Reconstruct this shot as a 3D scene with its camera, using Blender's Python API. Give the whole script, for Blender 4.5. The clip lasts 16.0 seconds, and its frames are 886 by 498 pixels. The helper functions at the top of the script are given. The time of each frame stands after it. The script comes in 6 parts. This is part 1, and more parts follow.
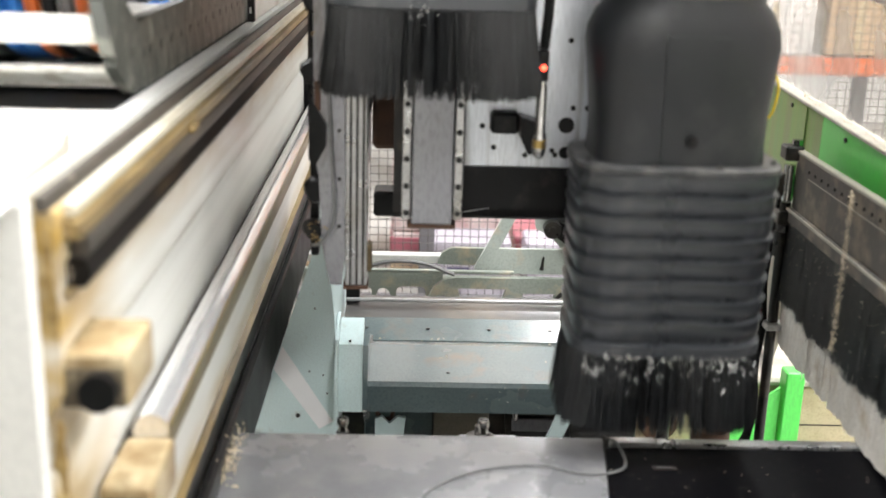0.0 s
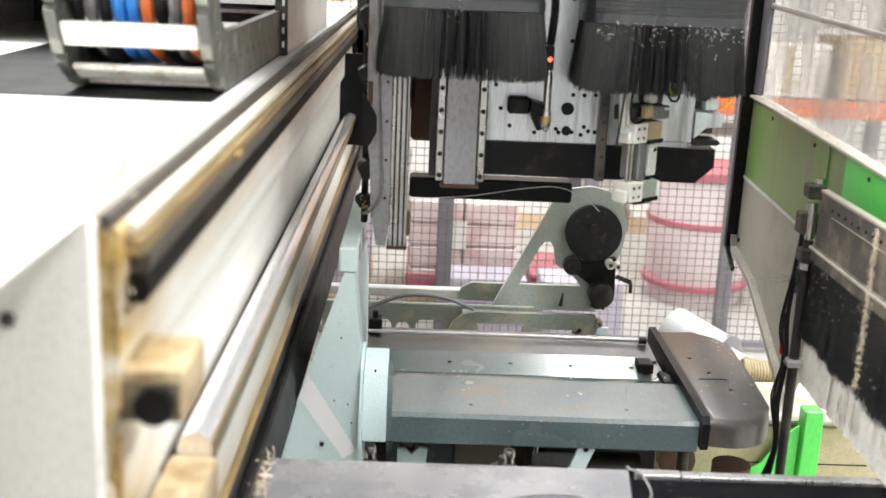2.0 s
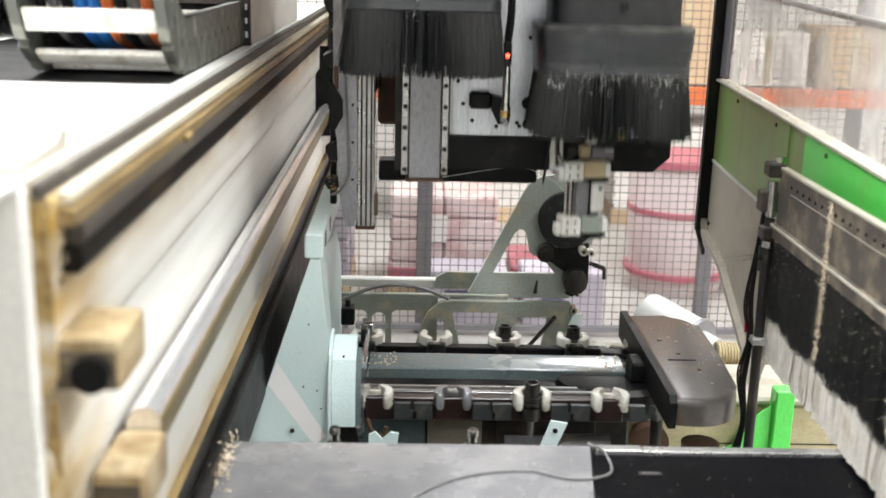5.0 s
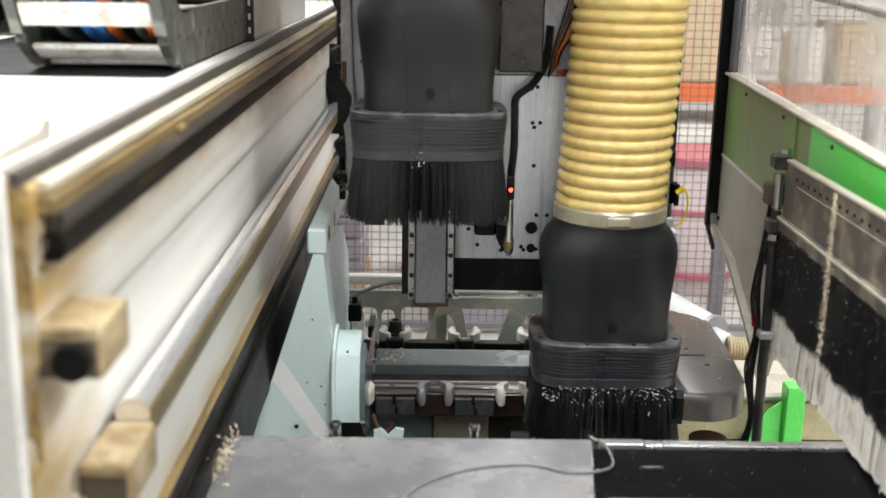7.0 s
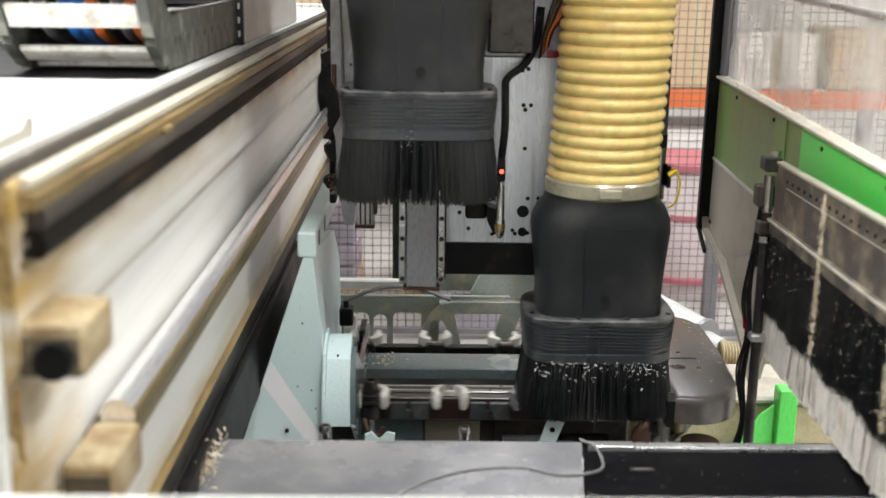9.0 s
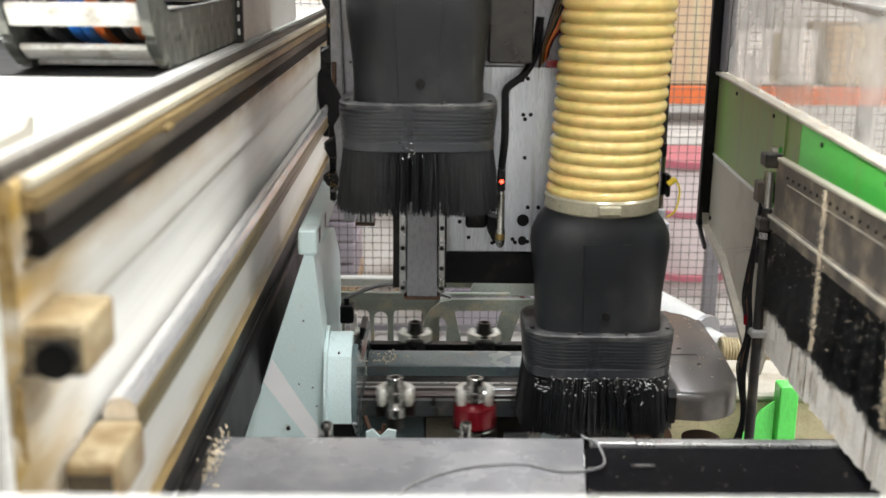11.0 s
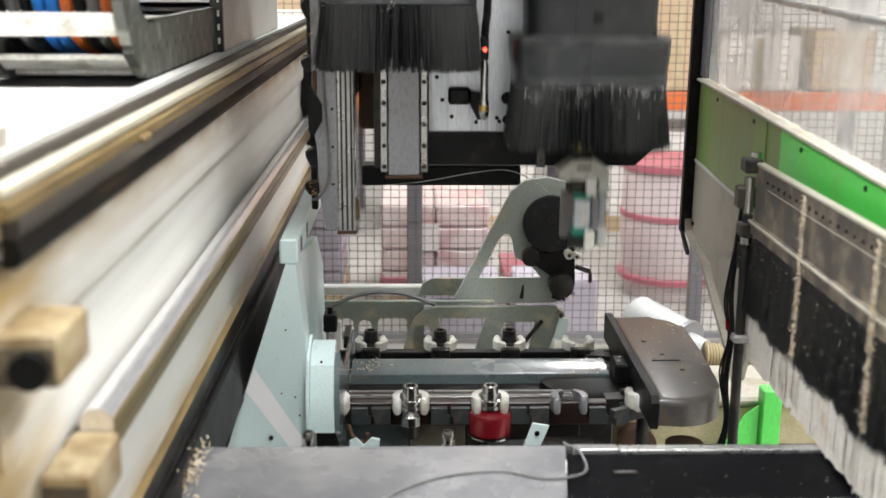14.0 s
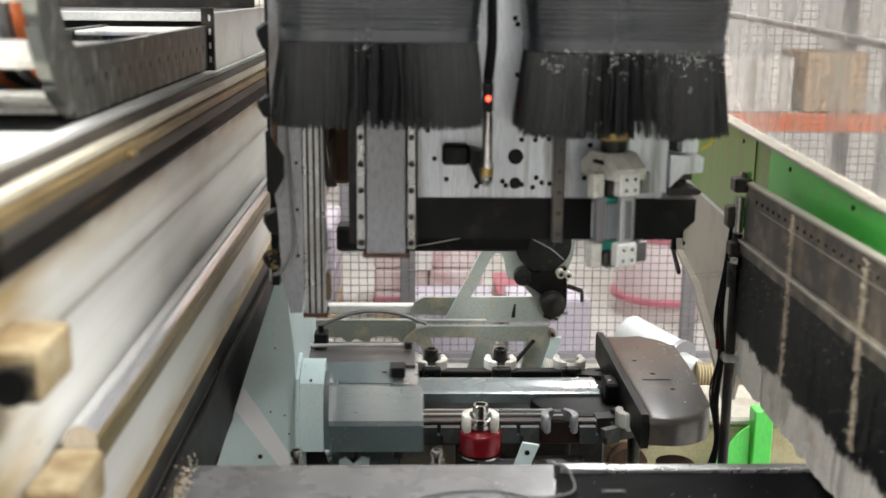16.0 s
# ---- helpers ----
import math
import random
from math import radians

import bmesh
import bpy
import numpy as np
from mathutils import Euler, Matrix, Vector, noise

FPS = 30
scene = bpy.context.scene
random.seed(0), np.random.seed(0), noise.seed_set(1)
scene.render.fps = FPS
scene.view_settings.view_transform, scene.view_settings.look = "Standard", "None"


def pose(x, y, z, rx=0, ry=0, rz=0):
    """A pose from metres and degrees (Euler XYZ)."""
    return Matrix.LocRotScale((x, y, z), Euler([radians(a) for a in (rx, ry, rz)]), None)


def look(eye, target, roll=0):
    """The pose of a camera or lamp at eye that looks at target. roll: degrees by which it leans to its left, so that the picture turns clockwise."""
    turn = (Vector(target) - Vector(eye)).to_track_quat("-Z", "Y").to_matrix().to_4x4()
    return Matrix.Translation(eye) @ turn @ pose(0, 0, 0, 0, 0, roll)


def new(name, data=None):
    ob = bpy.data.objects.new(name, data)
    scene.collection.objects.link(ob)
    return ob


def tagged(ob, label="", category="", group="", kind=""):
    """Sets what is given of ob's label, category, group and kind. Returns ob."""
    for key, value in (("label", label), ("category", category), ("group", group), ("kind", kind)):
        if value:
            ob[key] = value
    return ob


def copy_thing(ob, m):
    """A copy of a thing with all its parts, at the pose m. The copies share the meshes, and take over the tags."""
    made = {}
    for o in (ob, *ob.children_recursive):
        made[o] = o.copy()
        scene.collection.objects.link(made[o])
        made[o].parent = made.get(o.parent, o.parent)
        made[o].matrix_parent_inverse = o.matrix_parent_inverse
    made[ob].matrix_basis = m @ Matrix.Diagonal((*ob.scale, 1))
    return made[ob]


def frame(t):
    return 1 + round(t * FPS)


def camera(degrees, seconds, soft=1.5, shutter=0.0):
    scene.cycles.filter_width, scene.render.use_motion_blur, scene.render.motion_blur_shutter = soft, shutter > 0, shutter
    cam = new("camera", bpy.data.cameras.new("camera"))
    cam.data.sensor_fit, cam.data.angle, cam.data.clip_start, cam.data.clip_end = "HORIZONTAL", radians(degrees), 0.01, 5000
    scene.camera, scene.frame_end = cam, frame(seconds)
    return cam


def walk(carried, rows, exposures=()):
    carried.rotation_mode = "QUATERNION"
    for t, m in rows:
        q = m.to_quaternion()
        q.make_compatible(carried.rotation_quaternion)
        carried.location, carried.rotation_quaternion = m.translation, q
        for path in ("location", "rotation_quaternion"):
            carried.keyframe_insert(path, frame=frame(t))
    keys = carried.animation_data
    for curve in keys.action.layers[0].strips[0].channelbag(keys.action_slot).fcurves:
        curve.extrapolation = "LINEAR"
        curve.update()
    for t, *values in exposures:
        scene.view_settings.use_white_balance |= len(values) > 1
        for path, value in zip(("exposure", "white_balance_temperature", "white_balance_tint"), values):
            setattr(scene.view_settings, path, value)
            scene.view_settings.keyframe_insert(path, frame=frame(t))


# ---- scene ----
cam = camera(42.8, 16.0, soft=1.5, shutter=0.5)
cam.data.dof.use_dof = True
cam.data.dof.focus_distance = 3.6
cam.data.dof.aperture_fstop = 2.8

PATH = [
    (0, (-0.231, 0.02, 1.982), (-0.169, 1.935, 1.408), 1.7),
    (0.5, (-0.239, 0.008, 1.976), (-0.181, 1.92, 1.392), 1.6),
    (1, (-0.253, 0.009, 1.988), (-0.162, 1.93, 1.439), 2.2),
    (1.5, (-0.264, 0.005, 1.978), (-0.2, 1.938, 1.469), 1.9),
    (2, (-0.279, -0.019, 1.972), (-0.232, 1.915, 1.465), 2.5),
    (2.5, (-0.274, -0.033, 1.967), (-0.241, 1.903, 1.464), 2.7),
    (3, (-0.256, -0.049, 1.936), (-0.226, 1.893, 1.457), 2.9),
    (3.5, (-0.213, -0.054, 1.925), (-0.144, 1.889, 1.454), 3.2),
    (4, (-0.205, -0.049, 1.948), (-0.172, 1.896, 1.485), 2.6),
    (4.5, (-0.21, -0.052, 1.945), (-0.149, 1.883, 1.44), 1.5),
    (7, (-0.158, -0.046, 1.921), (-0.139, 1.889, 1.418), 0.9),
    (7.5, (-0.158, -0.044, 1.922), (-0.142, 1.89, 1.411), 0.7),
    (8, (-0.154, -0.045, 1.92), (-0.125, 1.889, 1.41), 0.7),
    (8.5, (-0.148, -0.045, 1.922), (-0.114, 1.892, 1.423), 0.6),
    (9, (-0.145, -0.043, 1.907), (-0.118, 1.896, 1.418), 0.8),
    (11.5, (-0.148, -0.044, 1.908), (-0.117, 1.893, 1.41), 0.5),
    (12, (-0.137, -0.039, 1.903), (-0.09, 1.897, 1.402), 0.6),
    (12.5, (-0.136, -0.042, 1.895), (-0.09, 1.897, 1.407), 0.6),
    (13, (-0.124, -0.037, 1.9), (-0.049, 1.903, 1.423), 0.5),
    (13.5, (-0.122, -0.038, 1.909), (-0.053, 1.9, 1.42), 0.4),
    (14, (-0.132, -0.043, 1.908), (-0.083, 1.898, 1.427), 0.3),
    (14.5, (-0.112, -0.043, 1.9), (-0.054, 1.898, 1.424), 0.4),
    (15, (-0.128, -0.047, 1.909), (-0.059, 1.894, 1.431), 0.7),
    (15.5, (-0.125, -0.043, 1.907), (-0.069, 1.903, 1.449), 0.8),
    (16, (-0.117, -0.045, 1.904), (-0.061, 1.903, 1.458), 0.5),
]
walk(cam, [(t, look(eye, target, roll)) for t, eye, target, roll in PATH],
     exposures=[(0, 0.05), (1.5, 0.02), (2.5, -0.30), (3.5, -0.36), (4.7, -0.32), (7, -0.54), (8.5, -0.60), (9.2, -0.60), (12, -0.56), (13, -0.66), (13.5, -0.60), (14.5, -0.54), (15, -0.55), (15.6, -0.48), (16, -0.48)])

# ---------------------------------------------------------------- light
world = bpy.data.worlds.new("hall_air")
scene.world = world
world.use_nodes = True
world.node_tree.nodes["Background"].inputs[0].default_value = (0.97, 0.99, 1.0, 1)
world.node_tree.nodes["Background"].inputs[1].default_value = 0.15


def area_lamp(name, x, y, z, sx, sy, watts, colour):
    data = bpy.data.lights.new(name, "AREA")
    data.shape, data.size, data.size_y, data.energy, data.color = "RECTANGLE", sx, sy, watts, colour
    ob = new(name, data)
    ob.matrix_world = pose(x, y, z)
    return ob


# Assumed lamps, none in view; the two at y -2.6 are added fill.
LAMPS = [(-3.0, 1.2, 430), (0.35, 1.35, 340), (3.6, 1.2, 480), (-3.0, 5.4, 220), (0.8, 4.6, 230), (3.8, 5.4, 180), (-2.5, 9.2, 180), (1.5, 9.2, 180), (2.2, -2.6, 230), (-2.2, -2.6, 210)]
for lx, ly, watts in LAMPS:
    area_lamp("hall_and_fill_lamp", lx, ly, 5.55, 0.35, 2.4, watts, (0.972, 0.99, 0.995))


# ---------------------------------------------------------------- materials
def surf(name, base, alt=None, rough=0.5, metal=0.0, scale=6.0, fine=140.0, bump=0.08, dirt=None, amount=0.35,
         dscale=3.0, spec=0.5, stretch=(1, 1, 1), per_object=0.0, rvar=0.12, island=0.0, coat=0.0):
    """A procedural surface: two noises mix two tones, a third one lays dirt, the fine one gives relief and gloss."""
    m = bpy.data.materials.new(name)
    m.use_nodes = True
    nt = m.node_tree
    N, Lk = nt.nodes, nt.links
    b = N["Principled BSDF"]
    alt = alt or tuple(min(1, c * 0.8) for c in base)
    tc, mp = N.new("ShaderNodeTexCoord"), N.new("ShaderNodeMapping")
    mp.inputs["Scale"].default_value = stretch
    Lk.new(tc.outputs["Object"], mp.inputs["Vector"])

    def noise_tex(s, detail):
        n = N.new("ShaderNodeTexNoise")
        n.inputs["Scale"].default_value, n.inputs["Detail"].default_value, n.inputs["Roughness"].default_value = s, detail, 0.6
        Lk.new(mp.outputs["Vector"], n.inputs["Vector"])
        return n

    def ramp(src, lo, hi):
        r = N.new("ShaderNodeMapRange")
        r.inputs["From Min"].default_value, r.inputs["From Max"].default_value = lo, hi
        Lk.new(src, r.inputs["Value"])
        return r.outputs["Result"]

    def mix(fac, a, c):
        x = N.new("ShaderNodeMix")
        x.data_type = "RGBA"
        Lk.new(fac, x.inputs[0])
        for sock, v in ((x.inputs[6], a), (x.inputs[7], c)):
            if isinstance(v, tuple):
                sock.default_value = (*v, 1)
            else:
                Lk.new(v, sock)
        return x.outputs[2]
    big, small = noise_tex(scale, 4), noise_tex(fine, 3)
    col = mix(ramp(big.outputs["Fac"], 0.35, 0.65), base, alt)
    col = mix(ramp(small.outputs["Fac"], 0.45, 0.75), col, tuple(c * 0.82 for c in alt))
    if dirt:
        d = noise_tex(dscale, 8)
        col = mix(ramp(d.outputs["Fac"], 0.62 - amount * 0.5, 0.80 - amount * 0.35), col, dirt)
    if per_object:
        info, hsv = N.new("ShaderNodeObjectInfo"), N.new("ShaderNodeHueSaturation")
        r = N.new("ShaderNodeMapRange")
        r.inputs["To Min"].default_value, r.inputs["To Max"].default_value = 1 - per_object, 1 + per_object
        Lk.new(info.outputs["Random"], r.inputs["Value"])
        Lk.new(r.outputs["Result"], hsv.inputs["Value"])
        Lk.new(col, hsv.inputs["Color"])
        col = hsv.outputs["Color"]
    if island:
        geo, hsv = N.new("ShaderNodeNewGeometry"), N.new("ShaderNodeHueSaturation")
        r = N.new("ShaderNodeMapRange")
        r.inputs["To Min"].default_value, r.inputs["To Max"].default_value = 1 - island, 1 + island
        Lk.new(geo.outputs["Random Per Island"], r.inputs["Value"])
        Lk.new(r.outputs["Result"], hsv.inputs["Value"])
        Lk.new(col, hsv.inputs["Color"])
        col = hsv.outputs["Color"]
    if coat:
        b.inputs["Coat Weight"].default_value, b.inputs["Coat Roughness"].default_value, b.inputs["Coat IOR"].default_value = coat, 0.16, 1.7
    Lk.new(col, b.inputs["Base Color"])
    rr = N.new("ShaderNodeMapRange")
    rr.inputs["To Min"].default_value, rr.inputs["To Max"].default_value = max(0.03, rough - rvar), min(1, rough + rvar)
    Lk.new(big.outputs["Fac"], rr.inputs["Value"])
    Lk.new(rr.outputs["Result"], b.inputs["Roughness"])
    b.inputs["Metallic"].default_value = metal
    b.inputs["Specular IOR Level"].default_value = spec
    if bump:
        bp = N.new("ShaderNodeBump")
        bp.inputs["Strength"].default_value, bp.inputs["Distance"].default_value = bump, 0.004
        Lk.new(small.outputs["Fac"], bp.inputs["Height"])
        Lk.new(bp.outputs["Normal"], b.inputs["Normal"])
    return m


def stained(m, bands):
    """Lay bands of oil, resin and step shade on a surface: (axis, centre, reach below, reach above, colour, strength).
    """
    N, Lk = m.node_tree.nodes, m.node_tree.links
    b = N["Principled BSDF"]
    col = b.inputs["Base Color"].links[0].from_socket
    tc, sep, mp, nz = N.new("ShaderNodeTexCoord"), N.new("ShaderNodeSeparateXYZ"), N.new("ShaderNodeMapping"), N.new("ShaderNodeTexNoise")
    mp.inputs["Scale"].default_value = (2, 0.55, 2)
    nz.inputs["Scale"].default_value, nz.inputs["Detail"].default_value = 9.0, 5
    Lk.new(tc.outputs["Object"], sep.inputs[0])
    Lk.new(tc.outputs["Object"], mp.inputs["Vector"])
    Lk.new(mp.outputs["Vector"], nz.inputs["Vector"])
    for axis, c, lo, hi, tint, strength in bands:
        up, down, mul, gain, mx = N.new("ShaderNodeMapRange"), N.new("ShaderNodeMapRange"), N.new("ShaderNodeMath"), N.new("ShaderNodeMapRange"), N.new("ShaderNodeMix")
        up.interpolation_type = down.interpolation_type = "SMOOTHSTEP"
        for r, a, e, f, g in ((up, c - lo, c, 0.0, strength), (down, c, c + hi, 1.0, 0.0), (gain, 0.32, 0.62, 0.25, 1.0)):
            for i, v in enumerate((a, e, f, g)):
                r.inputs[i + 1].default_value = v
        Lk.new(sep.outputs[axis], up.inputs[0])
        Lk.new(sep.outputs[axis], down.inputs[0])
        Lk.new(nz.outputs["Fac"], gain.inputs[0])
        mul.operation = "MULTIPLY"
        Lk.new(up.outputs[0], mul.inputs[0])
        Lk.new(down.outputs[0], mul.inputs[1])
        mul2 = N.new("ShaderNodeMath")
        mul2.operation = "MULTIPLY"
        Lk.new(mul.outputs[0], mul2.inputs[0])
        Lk.new(gain.outputs[0], mul2.inputs[1])
        mx.data_type = "RGBA"
        Lk.new(mul2.outputs[0], mx.inputs[0])
        Lk.new(col, mx.inputs[6])
        mx.inputs[7].default_value = (*tint, 1)
        col = mx.outputs[2]
    Lk.new(col, b.inputs["Base Color"])
    return m


def glow(name, colour, strength):
    m = bpy.data.materials.new(name)
    m.use_nodes = True
    b = m.node_tree.nodes["Principled BSDF"]
    b.inputs["Base Color"].default_value = (*colour, 1)
    b.inputs["Emission Color"].default_value = (*colour, 1)
    b.inputs["Emission Strength"].default_value = strength
    return m


def acrylic(name, tint, haze):
    """Scratched clear sheet: thin see-through layer with dusty haze and gloss."""
    m = bpy.data.materials.new(name)
    m.use_nodes = True
    nt = m.node_tree
    N, Lk = nt.nodes, nt.links
    out = N["Material Output"]
    N.remove(N["Principled BSDF"])
    tr, df, gl = N.new("ShaderNodeBsdfTransparent"), N.new("ShaderNodeBsdfDiffuse"), N.new("ShaderNodeBsdfGlossy")
    tr.inputs["Color"].default_value = (*tint, 1)
    df.inputs["Color"].default_value = (0.85, 0.84, 0.82, 1)
    gl.inputs["Roughness"].default_value = 0.08
    tc, n1 = N.new("ShaderNodeTexCoord"), N.new("ShaderNodeTexNoise")
    n1.inputs["Scale"].default_value, n1.inputs["Detail"].default_value = 5.0, 9
    Lk.new(tc.outputs["Object"], n1.inputs["Vector"])
    r = N.new("ShaderNodeMapRange")
    r.inputs["From Min"].default_value, r.inputs["From Max"].default_value = 0.4, 0.75
    r.inputs["To Min"].default_value, r.inputs["To Max"].default_value = haze * 0.5, haze * 1.6
    Lk.new(n1.outputs["Fac"], r.inputs["Value"])
    a, c = N.new("ShaderNodeMixShader"), N.new("ShaderNodeMixShader")
    Lk.new(r.outputs["Result"], a.inputs[0])
    Lk.new(tr.outputs[0], a.inputs[1])
    Lk.new(df.outputs[0], a.inputs[2])
    c.inputs[0].default_value = 0.04
    Lk.new(a.outputs[0], c.inputs[1])
    Lk.new(gl.outputs[0], c.inputs[2])
    Lk.new(c.outputs[0], out.inputs["Surface"])
    return m


OIL = (0.24, 0.15, 0.045)
DUST = (0.55, 0.44, 0.30)
# Brown bands are oil and resin; the one at z 1.446 paints step shade.
M_BEAM = stained(surf("oil_and_shade_cream_paint", (0.85, 0.845, 0.80), (0.81, 0.80, 0.745), 0.34, scale=2, fine=5, dirt=(0.60, 0.52, 0.38), amount=0.08, dscale=3, stretch=(3.5, 0.08, 3.5), bump=0), (
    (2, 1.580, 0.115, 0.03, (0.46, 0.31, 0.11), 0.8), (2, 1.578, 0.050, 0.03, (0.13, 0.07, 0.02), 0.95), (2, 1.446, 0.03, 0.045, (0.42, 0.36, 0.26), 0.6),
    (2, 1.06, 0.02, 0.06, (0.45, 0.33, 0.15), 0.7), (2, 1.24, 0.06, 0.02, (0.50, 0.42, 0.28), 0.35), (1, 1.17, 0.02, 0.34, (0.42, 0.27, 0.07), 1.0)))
M_STRIP = surf("dusty_strip_and_rail_shadow", (0.085, 0.073, 0.060), (0.055, 0.048, 0.040), 0.5, scale=6, dirt=(0.17, 0.145, 0.11), amount=0.12, dscale=9, stretch=(3, 0.3, 3), spec=0.3)
M_RAIL_BLACK = surf("greasy_black_rail", (0.006, 0.0055, 0.005), (0.011, 0.009, 0.007), 0.6, scale=6, dirt=(0.05, 0.03, 0.012), amount=0.12, dscale=9, stretch=(3, 0.3, 3), spec=0.12)
M_CREAM_DIRTY = surf("oiled_cream_paint", (0.31, 0.225, 0.10), (0.20, 0.135, 0.055), 0.42, scale=9, fine=40, dirt=(0.08, 0.05, 0.02), amount=0.3, dscale=6, stretch=(3, 0.3, 3))
M_BLOCK = surf("resin_stained_block", (0.50, 0.42, 0.27), (0.38, 0.28, 0.15), 0.4, scale=14, dirt=(0.20, 0.12, 0.045), amount=0.36, dscale=16)
M_WHITE = surf("white_paint", (0.84, 0.83, 0.79), (0.80, 0.79, 0.75), 0.42, scale=2.5, dirt=(0.6, 0.55, 0.45), amount=0.08)
M_COOL = surf("pale_mint_paint", (0.70, 0.84, 0.84), (0.66, 0.80, 0.80), 0.34, scale=3, fine=300, bump=0.02, dirt=(0.40, 0.40, 0.34), amount=0.03, dscale=18)
M_REFLECTION = surf("pale_reflection_streak", (0.97, 0.96, 0.97), (0.95, 0.95, 0.96), 0.3, scale=4, fine=2, bump=0)
M_LINK = surf("grey_chain_link", (0.032, 0.039, 0.041), (0.046, 0.053, 0.054), 0.4, 0.2, scale=15, dirt=(0.12, 0.10, 0.08), amount=0.2, dscale=20)
M_PULLEY = surf("dusty_dark_pulley", (0.012, 0.0125, 0.014), (0.02, 0.0205, 0.022), 0.5, scale=8, fine=60, dirt=(0.08, 0.08, 0.078), amount=0.06, dscale=40, spec=0.25)
M_SHADED_FACE = surf("shaded_brown_face", (0.16, 0.13, 0.085), (0.10, 0.078, 0.05), 0.4, scale=14, dirt=(0.05, 0.04, 0.03), amount=0.3, dscale=14)
M_SMEAR = surf("brown_oil_smear", (0.46, 0.33, 0.14), (0.36, 0.23, 0.08), 0.35, scale=10, fine=40, dirt=(0.12, 0.07, 0.02), amount=0.25, dscale=8, stretch=(3, 0.4, 3))
M_SMEAR_PALE = surf("pale_oil_smear", (0.58, 0.54, 0.43), (0.50, 0.45, 0.34), 0.36, scale=8, fine=40, stretch=(3, 0.3, 3))
M_MINT = surf("grey_green_paint", (0.31, 0.34, 0.30), (0.26, 0.29, 0.25), 0.42, scale=5, dirt=DUST, amount=0.22, dscale=9)
M_PALEGREEN = surf("pale_grey_green_paint", (0.46, 0.50, 0.46), (0.40, 0.44, 0.40), 0.42, scale=5, dirt=DUST, amount=0.14, dscale=9)
M_BLACK = surf("black_plastic", (0.004, 0.004, 0.0045), (0.007, 0.007, 0.007), 0.45, scale=9, dirt=(0.03, 0.027, 0.024), amount=0.1, dscale=18, spec=0.22)
M_RUBBER = surf("dusty_black_rubber", (0.0100, 0.0112, 0.0132), (0.0148, 0.0162, 0.0182), 0.42, scale=5, dirt=(0.036, 0.036, 0.035), amount=0.18, dscale=7, bump=0.10, spec=0.5)
M_RUBBER_DUSTY = surf("dust_greyed_rubber_rim", (0.052, 0.053, 0.054), (0.034, 0.035, 0.037), 0.5, scale=12, dirt=(0.16, 0.155, 0.145), amount=0.35, dscale=16, bump=0.15, spec=0.4)
M_BELLOWS = surf("grey_worn_bellows_rubber", (0.026, 0.0285, 0.033), (0.036, 0.039, 0.044), 0.30, scale=9, dirt=(0.085, 0.085, 0.082), amount=0.2, dscale=12, bump=0.10, spec=0.65)
M_BRISTLE = surf("black_bristle", (0.006, 0.0066, 0.0075), (0.0105, 0.0112, 0.0122), 0.34, scale=60, bump=0, spec=0.45, island=0.9)
M_WBRISTLE = surf("white_bristle", (0.90, 0.86, 0.81), (0.84, 0.79, 0.72), 0.6, scale=30, dirt=DUST, amount=0.06, dscale=8, bump=0, island=0.08)
M_CHROME = surf("ground_steel_bar", (0.93, 0.92, 0.93), (0.88, 0.87, 0.88), 0.22, 0.7, scale=5, bump=0.0, stretch=(1, 0.1, 1), rvar=0.04, spec=0.8)
M_BROWN = surf("browned_steel", (0.23, 0.178, 0.082), (0.165, 0.122, 0.05), 0.35, 0.0, scale=12, dirt=(0.08, 0.055, 0.025), amount=0.3, stretch=(1, 0.2, 1))
M_STEEL = surf("machined_aluminium", (0.80, 0.83, 0.88), (0.66, 0.69, 0.74), 0.33, 0.65, scale=4, fine=60, bump=0.05, dirt=(0.25, 0.24, 0.22), amount=0.18, stretch=(8, 8, 0.6))
M_PLATE = surf("anodised_grey_cover", (0.34, 0.34, 0.36), (0.27, 0.27, 0.29), 0.36, 0.55, scale=4, bump=0.03, dirt=(0.13, 0.11, 0.09), amount=0.16, dscale=6, stretch=(1, 1, 0.4))
M_DARK = surf("dark_steel", (0.013, 0.0125, 0.0125), (0.022, 0.020, 0.018), 0.42, 0.3, scale=10, dirt=(0.08, 0.065, 0.05), amount=0.2, dscale=9)
M_NICKEL = surf("polished_tool_steel", (0.60, 0.59, 0.57), (0.42, 0.41, 0.40), 0.22, 1.0, scale=20, bump=0.03)
M_GUN = surf("black_oxide_steel", (0.045, 0.043, 0.042), (0.07, 0.066, 0.06), 0.3, 0.8, scale=20)
M_TABLE = surf("worn_grey_table_plate", (0.165, 0.166, 0.176), (0.235, 0.234, 0.244), 0.26, 0.1, scale=7, fine=220, bump=0.05, dirt=(0.31, 0.30, 0.30), amount=0.28, dscale=5, coat=0.5)
M_TBLACK = surf("black_anodised_bar", (0.0025, 0.0025, 0.0035), (0.004, 0.004, 0.005), 0.5, 0.0, scale=8, dirt=(0.03, 0.028, 0.024), amount=0.03, dscale=40, spec=0.05)
M_ALU = surf("aluminium_edge", (0.62, 0.62, 0.62), (0.50, 0.50, 0.50), 0.3, 0.8, scale=20, dirt=(0.3, 0.27, 0.22), amount=0.2)
M_BLUEGREY = surf("blue_grey_enamel", (0.130, 0.170, 0.176), (0.105, 0.138, 0.143), 0.25, scale=3, dirt=(0.17, 0.14, 0.11), amount=0.12, dscale=7, coat=0.7)
